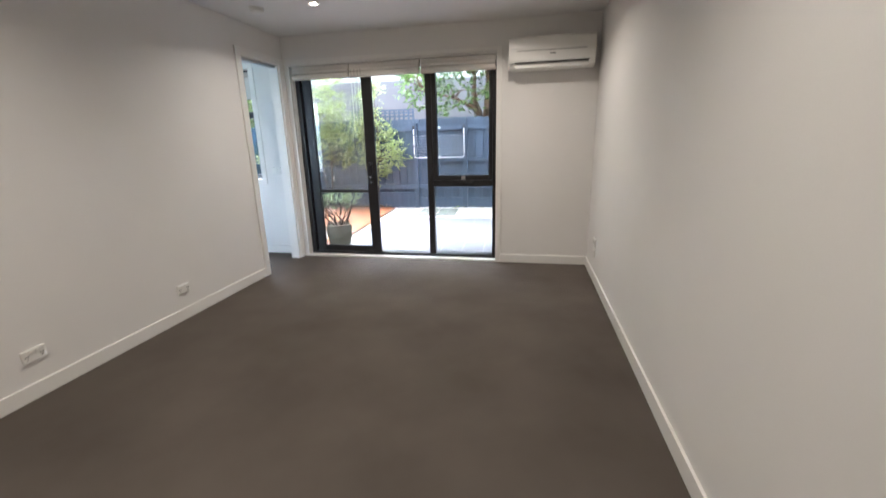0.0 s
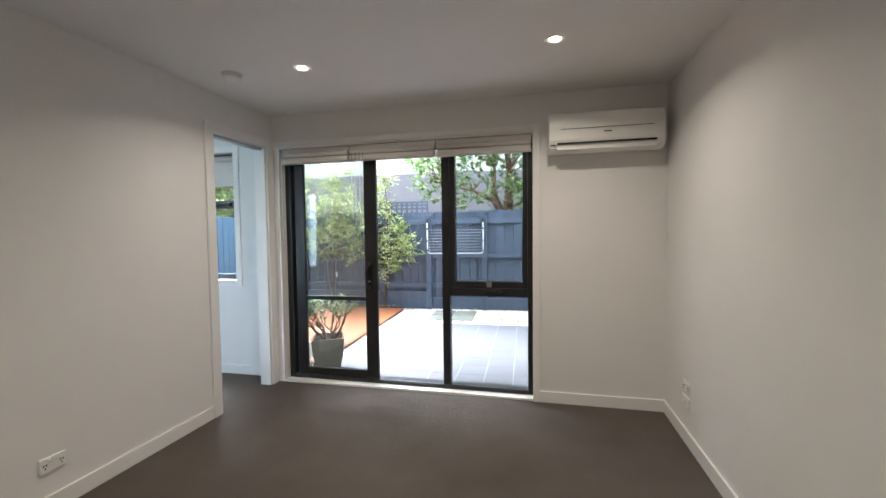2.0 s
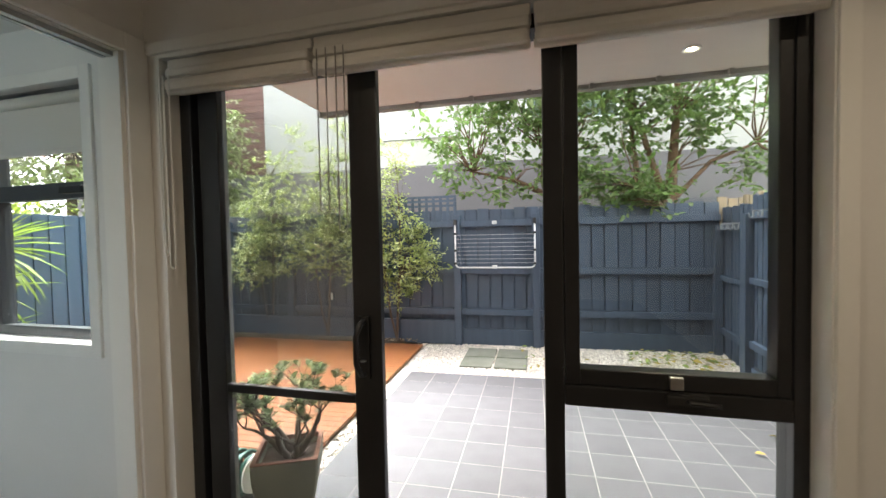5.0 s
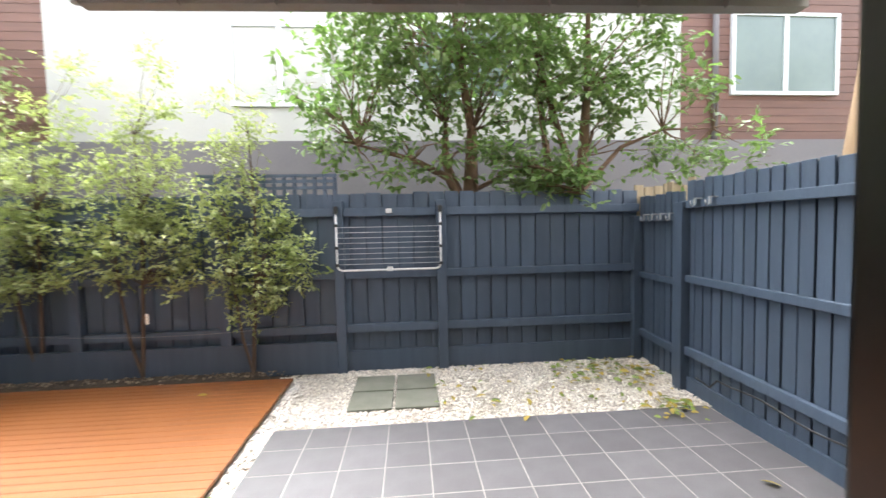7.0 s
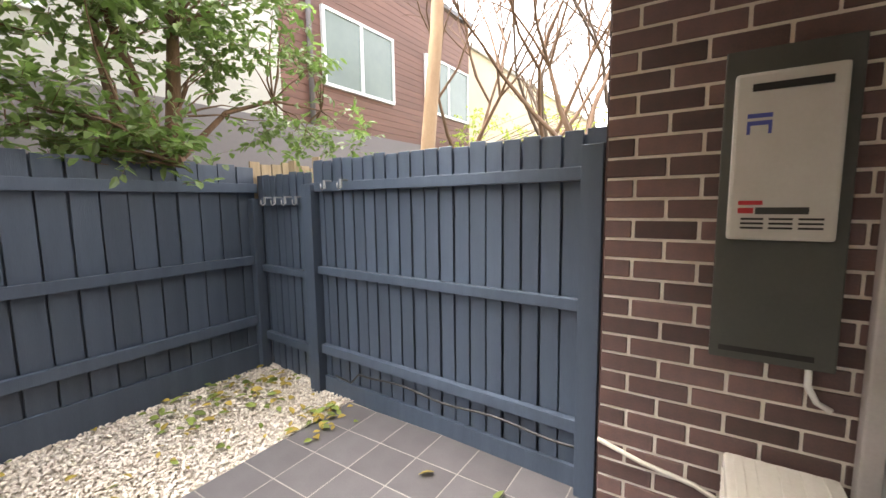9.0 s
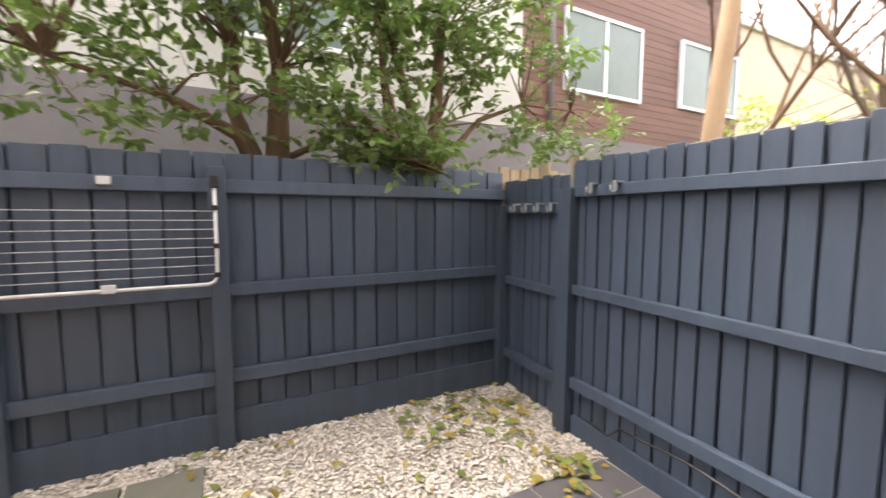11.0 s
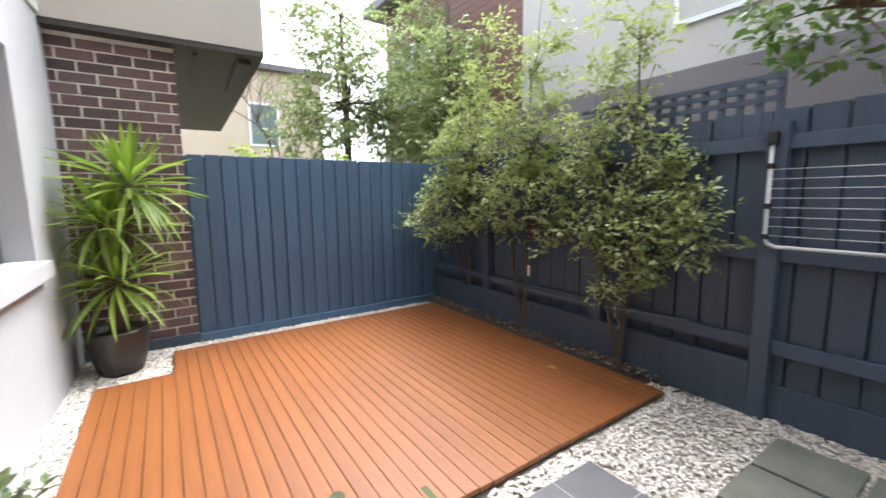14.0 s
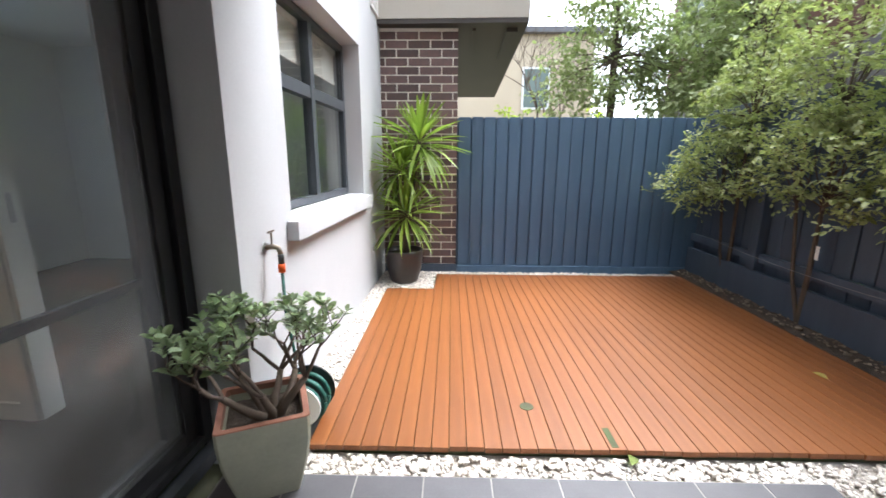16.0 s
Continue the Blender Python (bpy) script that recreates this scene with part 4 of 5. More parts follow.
def leaf_mesh(name, length, width, material, fold=0.25, droop=0.15, thick=0.0):
    bm = bmesh.new()
    rows = [(0.0, 0.08), (0.3, 0.8), (0.6, 1.0), (0.85, 0.6), (1.0, 0.03)]
    prev = None
    for u, w in rows:
        z = -droop * length * u * u
        r = [bm.verts.new((-w * width / 2, u * length, z + fold * w * width / 2)), bm.verts.new((0, u * length, z)), bm.verts.new((w * width / 2, u * length, z + fold * w * width / 2))]
        if prev:
            for k in range(2):
                f = bm.faces.new((prev[k], prev[k + 1], r[k + 1], r[k]))
                f.smooth = True
        prev = r
    if thick:
        bmesh.ops.solidify(bm, geom=bm.faces[:], thickness=thick)
    return mesh_of(name, bm, material)


def aim(p, d, roll=0.0, s=1.0):
    """A pose whose y axis points along d."""
    return Matrix.Translation(p) @ Vector(d).to_track_quat("Y", "Z").to_matrix().to_4x4() @ Matrix.Rotation(roll, 4, "Y") @ Matrix.Scale(s, 4)


pot = square_pot(*jade_at, G, 0.345, 0.105, 0.16, POTGREEN, TERRACOTTA, radians(24))
jade = thing("jade_plant", (*jade_at, 0.3), "branching jade plant with fleshy grey-green leaves", "plant")
rg = random.Random(3)
stems, tips = bmesh.new(), []


def grow(p, d, r, level):
    n = 3
    pts, rad = [p], [r]
    for k in range(n):
        d = (d + Vector((rg.uniform(-1, 1), rg.uniform(-1, 1), rg.uniform(-0.1, 0.6))) * 0.3).normalized()
        p = p + d * (0.17 if level == 0 else 0.13 if level == 1 else 0.095) / n * rg.uniform(0.8, 1.3)
        pts.append(p)
        rad.append(r * (1 - 0.12 * (k + 1)))
    tube(stems, pts, rad, 7)
    if level >= 3:
        tips.append((p, d))
        return
    for k in range(2 if level else 3):
        a = rg.uniform(0, 6.28)
        side = Vector((math.cos(a), math.sin(a), rg.uniform(0.25, 0.9)))
        grow(p, (d * 0.75 + side * 0.75).normalized(), rad[-1] * 0.72, level + 1)
    if level == 2:
        tips.append((p, d))


for a in (0.4, 1.4, 2.5, 3.4, 4.4, 5.5):
    grow(Vector((jade_at[0], jade_at[1] + 0.03, 0.24)) + Vector((math.cos(a), math.sin(a), 0)) * 0.03, Vector((math.cos(a) * 0.8, math.sin(a) * 0.8, 0.85)).normalized(), 0.019, 0)
part("stem", stems, BARKGREY, jade, "thick grey-brown branching stem")
JL = [leaf_mesh("leaf", l, w, LEAF_JADE, 0.3, 0.1, 0.004) for l, w in ((0.046, 0.025), (0.038, 0.021), (0.052, 0.025))]
count = 0
for p, d in tips:
    for k in range(8):
        if count >= 1500:
            break
        a = k * 2.4 + rg.uniform(-0.3, 0.3)
        v = (d * rg.uniform(0.2, 1.0) + Vector((math.cos(a), math.sin(a), rg.uniform(-0.1, 0.6)))).normalized()
        piece("leaf", JL[k % 3], jade, aim(p - d * 0.012 * (k % 4), v, rg.uniform(-0.4, 0.4), rg.uniform(0.75, 1.15)))
        count += 1

yp = thing("round_pot", (*yucca_at, G), "glossy brown-black round pot on the pebbles", "pot")
part("pot", lathe(bmesh.new(), [(0.13, 0), (0.15, 0.03), (0.185, 0.16), (0.205, 0.30), (0.205, 0.34), (0.20, 0.355), (0.18, 0.35), (0.175, 0.30)], 36, (*yucca_at, -0.065)), POTBLACK, yp)
part("soil", lathe(bmesh.new(), [(0.176, 0.29), (0.17, 0.30)], 24, (*yucca_at, -0.06)), SOIL, yp)
yuc = thing("yucca", (*yucca_at, 0.25), "tall potted yucca with three heads of sword leaves", "plant")
yx, yy = yucca_at
stems = bmesh.new()
tube(stems, [(yx, yy, 0.2), (yx, yy + 0.02, 0.42), (yx, yy + 0.03, 0.7)], [0.06, 0.05, 0.04], 10)
tube(stems, [(yx, yy + 0.02, 0.4), (yx, yy + 0.13, 0.9), (yx, yy + 0.17, 1.42)], [0.04, 0.03, 0.025], 9)
tube(stems, [(yx, yy, 0.4), (yx + 0.02, yy - 0.03, 0.85), (yx, yy - 0.03, 1.15)], [0.035, 0.03, 0.025], 9)
part("trunk", stems, BARKGREY, yuc, "brown fibrous trunks")
YL = [leaf_mesh("leaf", l, w, LEAF_YUCCA, 0.5, dr) for l, w, dr in ((0.50, 0.042, 0.2), (0.46, 0.038, 0.5), (0.42, 0.044, 0.06))]
for hx, hy, hz, n, s in ((yx, yy + 0.17, 1.44, 85, 1.0), (yx, yy - 0.03, 1.17, 62, 0.85), (yx + 0.02, yy + 0.03, 0.72, 80, 0.95), (yx + 0.03, yy + 0.1, 1.1, 22, 0.9)):
    for k in range(n):
        a = k * 2.39996
        e = 1.35 - 2.0 * k / n + rg.uniform(-0.15, 0.15)
        v = Vector((math.cos(a) * math.cos(e), math.sin(a) * math.cos(e), math.sin(e)))
        piece("leaf", YL[2 if e > 0.7 else 0 if e > 0 else 1], yuc, aim((hx + v.x * 0.015, hy + v.y * 0.015, hz - 0.12 * k / n), v, rg.uniform(-0.3, 0.3), s * rg.uniform(0.8, 1.1)))


# ---- trees and shrubs ----
def leaves(name, centres, spread, per, length, width, material, parent, seed, droop=0.3, bark=None):
    """Leafy twigs round the centres: folded leaves set along each twig, as one crown mesh, and the twigs as another."""
    r = np.random.RandomState(seed)
    along = 7
    c = np.repeat(np.array(centres), max(1, per // along), axis=0)
    k = len(c)
    base = c + r.normal(0, 1, (k, 3)) * spread * 0.55
    td = r.normal(0, 1, (k, 3)) * np.array((1, 1, 0.55)) + np.array((0, 0, 0.35 - droop))
    td /= np.linalg.norm(td, axis=1, keepdims=True)
    tl = (np.maximum(spread * 1.9, length * 2.2) * r.uniform(0.6, 1.3, k))[:, None]
    tip = base + td * tl - np.array((0, 0, 0.25 * droop)) * tl
    n = k * along
    u = np.tile(np.linspace(0.12, 1.0, along), k)[:, None]
    B, T, D = (np.repeat(a, along, axis=0) for a in (base, tip, td))
    p = B + (T - B) * u + r.normal(0, 1, (n, 3)) * spread * 0.06
    side = np.cross(D, np.array((0, 0, 1.0))) + r.normal(0, 0.35, (n, 3))
    side /= np.linalg.norm(side, axis=1, keepdims=True) + 1e-6
    side *= np.tile(np.where(np.arange(along) % 2, 1.0, -1.0), k)[:, None] * (1.15 - u)
    d = D * 0.65 + side + r.normal(0, 0.22, (n, 3)) - np.array((0, 0, droop))
    d /= np.linalg.norm(d, axis=1, keepdims=True)
    up = r.normal(0, 0.38, (n, 3)) + np.array((0, 0, 1.0))
    s = np.cross(d, up)
    s /= np.linalg.norm(s, axis=1, keepdims=True) + 1e-6
    h = np.cross(s, d)
    L = (length * r.uniform(0.6, 1.2, n))[:, None]
    W = (width * r.uniform(0.75, 1.2, n))[:, None]
    pts = [p, p + d * L * 0.35 + s * W / 2 + h * W * 0.15, p + d * L * 0.4, p + d * L * 0.35 - s * W / 2 + h * W * 0.15, p + d * L * 0.75 + s * W * 0.36 - h * L * 0.06, p + d * L * 0.75 - s * W * 0.36 - h * L * 0.06, p + d * L - h * L * 0.16]
    V = np.stack(pts, 1).reshape(-1, 3)
    pat = np.array([[0, 1, 2], [0, 2, 3], [1, 4, 2], [2, 5, 3], [4, 6, 2], [2, 6, 5]])
    F = (np.arange(n)[:, None, None] * 7 + pat[None]).reshape(-1, 3)
    me = bpy.data.meshes.new(name)
    me.from_pydata(V.tolist(), [], F.tolist())
    me.materials.append(material)
    a = length * 0.028
    ring = [np.array((a, 0, -a * 0.6)), np.array((-a, 0, -a * 0.6)), np.array((0, a, a))]
    TV = np.stack([base + q for q in ring] + [tip], 1).reshape(-1, 3)
    TF = (np.arange(k)[:, None, None] * 4 + np.array([[0, 1, 3], [1, 2, 3], [2, 0, 3]])[None]).reshape(-1, 3)
    tw = bpy.data.meshes.new("twig")
    tw.from_pydata(TV.tolist(), [], TF.tolist())
    tw.materials.append(bark)
    tagged(hang(new("twig", tw), parent), kind="stuff")
    return tagged(hang(new(name, me), parent), kind="stuff")


def clumps(blobs, n, seed):
    r = random.Random(seed)
    out = []
    tot = sum(b[3] * b[4] * b[5] for b in blobs)
    for x, y, z, a, b, c in blobs:
        for _ in range(max(4, int(n * a * b * c / tot))):
            v = Vector((r.gauss(0, 1), r.gauss(0, 1), r.gauss(0, 1))).normalized() * r.uniform(0.35, 1.0) ** 0.5
            out.append((x + v.x * a, y + v.y * b, z + v.z * c))
    return out


def limbs(bm, start, ends, r0, seed, sides=6, sag=0.1):
    r = random.Random(seed)
    for e in ends:
        a, b = Vector(start), Vector(e)
        k = (b - a).length
        mid = a.lerp(b, 0.5) + Vector((r.uniform(-1, 1), r.uniform(-1, 1), r.uniform(0, 1))) * k * sag
        q = a.lerp(mid, 0.5) + Vector((r.uniform(-1, 1), r.uniform(-1, 1), r.uniform(-1, 1))) * k * 0.05
        tube(bm, [a, q, mid, mid.lerp(b, 0.55) + Vector((0, 0, -0.02)), b], [r0, r0 * 0.8, r0 * 0.55, r0 * 0.35, r0 * 0.12], sides, False)


def plant(name, label, category, trunks, blobs, n_clumps, per, spread, length, width, bark, foliage, seed, limb=0.02, every=2, group="", droop=0.3):
    x, y = trunks[0][0][0][:2]
    t = thing(name, (x, y, trunks[0][0][0][2]), label, category, group)
    cs = clumps(blobs, n_clumps, seed)
    wood = bmesh.new()
    for path, rad in trunks:
        tube(wood, path, rad, 10, False)
    part("trunk", wood, bark, t)
    br = bmesh.new()
    knots = [Vector(p) for path, rad in trunks for p in path[len(path) // 2:]]
    for k, c in enumerate(cs[::every]):
        near = min(knots, key=lambda q: (q - Vector(c)).length + (0.6 if q.z > c[2] else 0))
        limbs(br, near, [c], limb, seed + k)
    tagged(part("branch", br, bark, t), kind="stuff")
    leaves("crown", cs, spread, per, length, width, foliage, t, seed, droop, bark)
    return t


plant("large_tree", "broad-leaved evergreen tree leaning over the back fence", "tree",
      [([(-0.36, 8.8, -0.16), (-0.36, 8.8, 1.0), (-0.33, 8.8, 1.8), (-0.30, 8.82, 2.5), (-0.42, 8.9, 3.3), (-0.5, 8.95, 4.2)], [0.13, 0.115, 0.095, 0.06, 0.04, 0.02]),
       ([(-0.36, 8.78, 1.5), (-0.6, 8.72, 1.95), (-1.0, 8.66, 2.15), (-1.6, 8.6, 2.3)], [0.07, 0.048, 0.03, 0.012]),
       ([(-0.45, 8.8, 1.7), (-0.62, 8.85, 2.15), (-0.6, 8.9, 2.6)], [0.07, 0.05, 0.03]),
       ([(-0.3, 8.8, 1.8), (0.1, 8.6, 2.0), (0.5, 8.35, 1.95), (0.75, 8.12, 1.7)], [0.03, 0.02, 0.013, 0.006])],
      [(-1.5, 8.6, 2.85, 0.95, 0.6, 0.65), (-0.8, 8.7, 3.7, 1.3, 0.8, 0.9), (-0.1, 8.6, 2.9, 0.7, 0.6, 0.6), (0.2, 8.45, 2.0, 0.7, 0.4, 0.3), (-1.2, 8.5, 2.2, 0.85, 0.45, 0.34), (0.6, 8.2, 1.78, 0.42, 0.2, 0.2), (-0.5, 8.2, 3.4, 0.8, 0.5, 0.5), (-0.6, 8.6, 4.8, 1.3, 0.9, 0.7)] + [(0.25, 8.4, 1.98, 0.55, 0.3, 0.2), (0.6, 8.2, 1.8, 0.4, 0.2, 0.16)] * 4,
      350, 28, 0.16, 0.105, 0.052, BARK, LEAF_BIG, 21, 0.013, 2, droop=0.14)
plant("multi_stem_tree", "multi-stemmed evergreen tree behind the back fence", "tree",
      [([(1.02, 8.85, -0.16), (1.02, 8.85, 1.4), (1.05, 8.85, 2.2), (1.12, 8.88, 3.0), (1.15, 8.9, 4.2)], [0.10, 0.09, 0.065, 0.045, 0.02]),
       ([(1.0, 8.85, 1.7), (0.82, 8.85, 2.3), (0.62, 8.9, 3.0), (0.5, 8.9, 3.8)], [0.06, 0.042, 0.03, 0.015]),
       ([(0.78, 8.95, -0.1), (0.72, 8.95, 1.6), (0.6, 8.98, 2.6), (0.55, 9, 3.4)], [0.05, 0.045, 0.035, 0.02]),
       ([(1.05, 8.85, 1.8), (1.5, 8.8, 2.3), (2.0, 8.75, 2.5), (2.6, 8.7, 2.5)], [0.035, 0.024, 0.016, 0.007])],
      [(1.1, 8.8, 3.6, 1.1, 0.7, 0.9), (0.8, 8.6, 2.9, 0.55, 0.5, 0.4), (1.9, 8.7, 2.75, 0.7, 0.5, 0.55), (2.6, 8.7, 2.35, 0.6, 0.4, 0.35), (2.0, 8.6, 2.05, 0.5, 0.35, 0.2), (1.2, 8.7, 4.7, 1.2, 0.8, 0.7)],
      270, 28, 0.15, 0.10, 0.05, BARK, LEAF_BIG, 33, 0.012, 2, droop=0.14)
for k, (sx, sy, blobs, n) in enumerate((
        (-2.60, 8.10, [(-2.45, 7.93, 0.95, 0.48, 0.28, 0.30), (-2.6, 8.0, 1.55, 0.42, 0.22, 0.34), (-2.15, 8.0, 1.32, 0.30, 0.16, 0.16), (-2.5, 7.9, 0.68, 0.26, 0.18, 0.12), (-2.62, 8.05, 2.1, 0.24, 0.16, 0.28), (-2.5, 8.08, 2.5, 0.2, 0.12, 0.22), (-2.85, 8.08, 2.35, 0.14, 0.12, 0.25)], 125),
        (-3.65, 8.16, [(-3.5, 7.98, 1.25, 0.50, 0.28, 0.40), (-3.5, 8.0, 1.8, 0.48, 0.28, 0.36), (-3.3, 8.08, 2.3, 0.26, 0.16, 0.26), (-3.75, 8.1, 2.45, 0.2, 0.16, 0.34), (-3.45, 8.1, 2.8, 0.12, 0.1, 0.3), (-3.15, 7.95, 0.9, 0.2, 0.16, 0.14)], 130),
        (-4.58, 8.2, [(-4.75, 7.75, 0.95, 0.3, 0.26, 0.20), (-4.45, 7.92, 1.2, 0.48, 0.32, 0.36), (-4.45, 8.0, 1.75, 0.46, 0.28, 0.34), (-4.3, 8.1, 2.25, 0.26, 0.2, 0.26), (-4.65, 8.1, 2.4, 0.16, 0.14, 0.34), (-4.1, 8.1, 2.7, 0.1, 0.1, 0.26)], 130))):
    plant("shrub", "small-leaved yellow-green shrub trained against the fence", "shrub",
          [([(sx, sy - 0.05, -0.06), (sx + 0.03, sy - 0.06, 0.4), (sx + 0.08, sy - 0.1, 0.9), (sx + 0.1, sy - 0.1, 1.6), (sx + 0.05, sy - 0.05, 2.3)], [0.02, 0.018, 0.014, 0.010, 0.005]),
           ([(sx + 0.02, sy - 0.05, -0.06), (sx - 0.06, sy - 0.1, 0.35), (sx - 0.12, sy - 0.12, 0.9), (sx - 0.15, sy - 0.12, 1.5)], [0.016, 0.014, 0.011, 0.006])],
          blobs, n, 49, 0.075, 0.046, 0.024, BARKGREY, LEAF_SHRUB, 50 + k, 0.006, 2, "shrubs along the fence", 0.1)
for k, (wx, wy, blobs, n) in enumerate((
        (-8.6, 8.3, [(-8.6, 8.2, 3.0, 0.9, 1.0, 0.9), (-8.6, 8.3, 4.3, 0.8, 0.9, 0.9), (-8.3, 9.3, 2.8, 0.8, 0.7, 0.8), (-8.2, 7.6, 2.3, 0.6, 0.6, 0.6)], 130),
        (-9.0, 10.2, [(-9.0, 10.0, 2.9, 0.9, 0.9, 1.1), (-9.2, 10.3, 4.6, 0.8, 0.8, 1.0), (-8.2, 10.6, 2.4, 0.7, 0.7, 0.7)], 130),
        (-7.0, 9.6, [(-7.0, 9.6, 2.3, 0.7, 0.6, 0.7), (-6.9, 9.6, 3.3, 0.5, 0.5, 0.7)], 90))):
    plant("garden_tree", "grey-green tree in the garden past the blue fence", "tree",
          [([(wx, wy, -0.16), (wx, wy + 0.05, 1.5), (wx + 0.1, wy, 3.0), (wx, wy, 4.6)], [0.1, 0.08, 0.06, 0.03])],
          blobs, n, 56, 0.22, 0.105, 0.055, BARKGREY, LEAF_WEST, 70 + k, 0.015, 2, "trees past the blue fence")
plant("lime_shrub", "lime green shrub glimpsed past the side fence", "shrub", [([(9.0, 11.0, -0.16), (9.0, 11.0, 2.2)], [0.08, 0.04])],
      [(9.5, 10.0, 2.9, 1.4, 1.0, 1.0), (11.0, 8.6, 3.0, 1.5, 1.0, 1.1), (10.5, 7.2, 2.9, 1.0, 1.0, 1.0), (10.5, 5.6, 3.3, 1.2, 1.2, 1.3)], 130, 34, 0.2, 0.10, 0.05, BARKGREY, LEAF_LIME, 90, 0.015, 3)

plant("yellow_shrub", "yellow-green shrub peeping over the blue fence", "shrub", [([(-6.3, 6.5, -0.16), (-6.3, 6.5, 1.4)], [0.03, 0.015])],
      [(-6.3, 6.3, 1.72, 0.2, 0.3, 0.12), (-6.2, 7.5, 1.66, 0.15, 0.3, 0.1)], 14, 21, 0.08, 0.08, 0.035, BARKGREY, LEAF_LIME, 95, 0.008, 3)
gum = thing("gum_trunk", (2.95, 7.45, -0.16), "leaning pale tan gum trunk past the side fence", "tree")
part("trunk", tube(bmesh.new(), [(2.75, 7.45, -0.16), (2.9, 7.45, 1.3), (2.99, 7.45, 2.0), (3.2, 7.45, 3.3), (3.32, 7.45, 4.6), (3.5, 7.4, 6.2)], [0.09, 0.085, 0.08, 0.072, 0.065, 0.05], 14), BARKPALE, gum)


def bare_tree(x, y, h, seed, bark):
    t = thing("bare_tree", (x, y, -0.16), "leafless tree with fine spreading branches", "tree", "leafless trees")
    r = random.Random(seed)
    bm, tw = bmesh.new(), bmesh.new()
    def go(p, d, rad, length, level):
        q = p + d * length * 0.5 + Vector((r.uniform(-1, 1), r.uniform(-1, 1), 0.4)) * length * 0.08
        e = p + d * length
        tube(bm if level < 2 else tw, [p, q, e], [rad, rad * 0.85, rad * 0.65], 6 if level < 2 else 4, False)
        if level < 6:
            for _ in range(3 if level < 3 else 2):
                v = (d + Vector((r.uniform(-1, 1), r.uniform(-1, 1), r.uniform(-0.35, 0.7))) * 0.75).normalized()
                go(e, v, rad * 0.6, length * r.uniform(0.6, 0.85), level + 1)
    go(Vector((x, y, -0.16)), Vector((0.05, 0, 1)), 0.065, h * 0.32, 0)
    part("trunk", bm, bark, t)
    tagged(part("twig", tw, bark, t), kind="stuff")


bare_tree(5.5, 8.5, 6.4, 4, BARK)
bare_tree(6.0, 7.2, 7.2, 23, BARK)
bare_tree(6.6, 6.0, 7.5, 29, BARKGREY)
bare_tree(4.9, 6.3, 6.6, 31, BARK)
bare_tree(7.6, 7.6, 7.4, 37, BARKGREY)
bare_tree(8.2, 5.2, 7.6, 41, BARKGREY)
bare_tree(9.6, 7.8, 6.2, 8, BARK)
bare_tree(11.5, 8.2, 6.6, 13, BARKGREY)
bare_tree(-13.0, 8.0, 5.0, 17, BARKGREY)


# ---- neighbouring buildings ----
def far_window(parent, x0, x1, z0, z1, y, split=0.5, glass=FROSTED):
    w = part("window", boxes((x0, x0 + 0.06, y - 0.05, y + 0.02, z0, z1), (x1 - 0.06, x1, y - 0.05, y + 0.02, z0, z1), (x0 + 0.06, x1 - 0.06, y - 0.05, y + 0.02, z1 - 0.06, z1), (x0 + 0.06, x1 - 0.06, y - 0.05, y + 0.02, z0, z0 + 0.06), (x0 + (x1 - x0) * split - 0.04, x0 + (x1 - x0) * split + 0.04, y - 0.045, y + 0.02, z0 + 0.06, z1 - 0.06)), ALU, parent)
    m = x0 + (x1 - x0) * split
    part("pane", boxes((x0 + 0.06, m - 0.04, y - 0.02, y - 0.012, z0 + 0.06, z1 - 0.06)), glass, w)
    part("pane", boxes((m + 0.04, x1 - 0.06, y - 0.02, y - 0.012, z0 + 0.06, z1 - 0.06)), glass, w)
    return w


HY = 11.2
nb = thing("neighbour_house", (0, HY, -0.16), "two-storey white rendered house with red-brown weatherboard ends", "house")
part("lower_wall", boxes((-12.5, 10.7, HY - 0.12, HY + 5, -0.16, 2.87)), GREY_WALL, nb, "dark grey rendered lower wall")
part("upper_wall", boxes((-6.8, 3.92, HY, HY + 5, 2.87, 6.7)), WHITE_WALL, nb)
for jx in (-1.32, 2.2):
    part("control_joint", boxes((jx, jx + 0.02, HY - 0.004, HY, 2.9, 6.7)), GREY_WALL, nb)
part("timber_wall", boxes((3.92, 10.7, HY + 0.08, HY + 5, 2.87, 6.7)), TIMBER, nb)
part("timber_wall", boxes((-12.5, -6.8, HY + 0.08, HY + 5, 2.87, 6.5)), TIMBER, nb)
part("roof", boxes((-13.0, -6.7, HY - 0.5, HY + 5.2, 6.5, 6.75), (-6.9, 10.8, HY - 0.06, HY + 5.2, 6.7, 6.82)), ROOFGREY, nb)
part("pipe", tube(bmesh.new(), [(4.55, HY - 0.05, 2.9), (4.55, HY - 0.05, 6.7)], 0.05), GREY_WALL, nb)
far_window(nb, 4.88, 7.0, 3.70, 5.18, HY, 0.5)
far_window(nb, 8.3, 10.55, 3.78, 5.25, HY, 0.5)
far_window(nb, -3.95, -2.32, 3.46, 4.82, HY, 0.5, WHITE_WALL)
far_window(nb, -0.9, 0.85, 3.58, 4.9, HY, 0.5)
far_window(nb, -12.0, -9.8, 3.75, 5.3, HY, 0.5)
ga = part("garage_door", boxes((1.3, 2.6, HY - 0.15, HY - 0.121, 1.3, 2.0)), ROOFGREY, nb)
BOARDS = [(3.93, 10.69, z) for z in np.arange(2.9, 6.65, 0.145)] + [(-12.49, -6.81, z) for z in np.arange(2.9, 6.45, 0.145)]
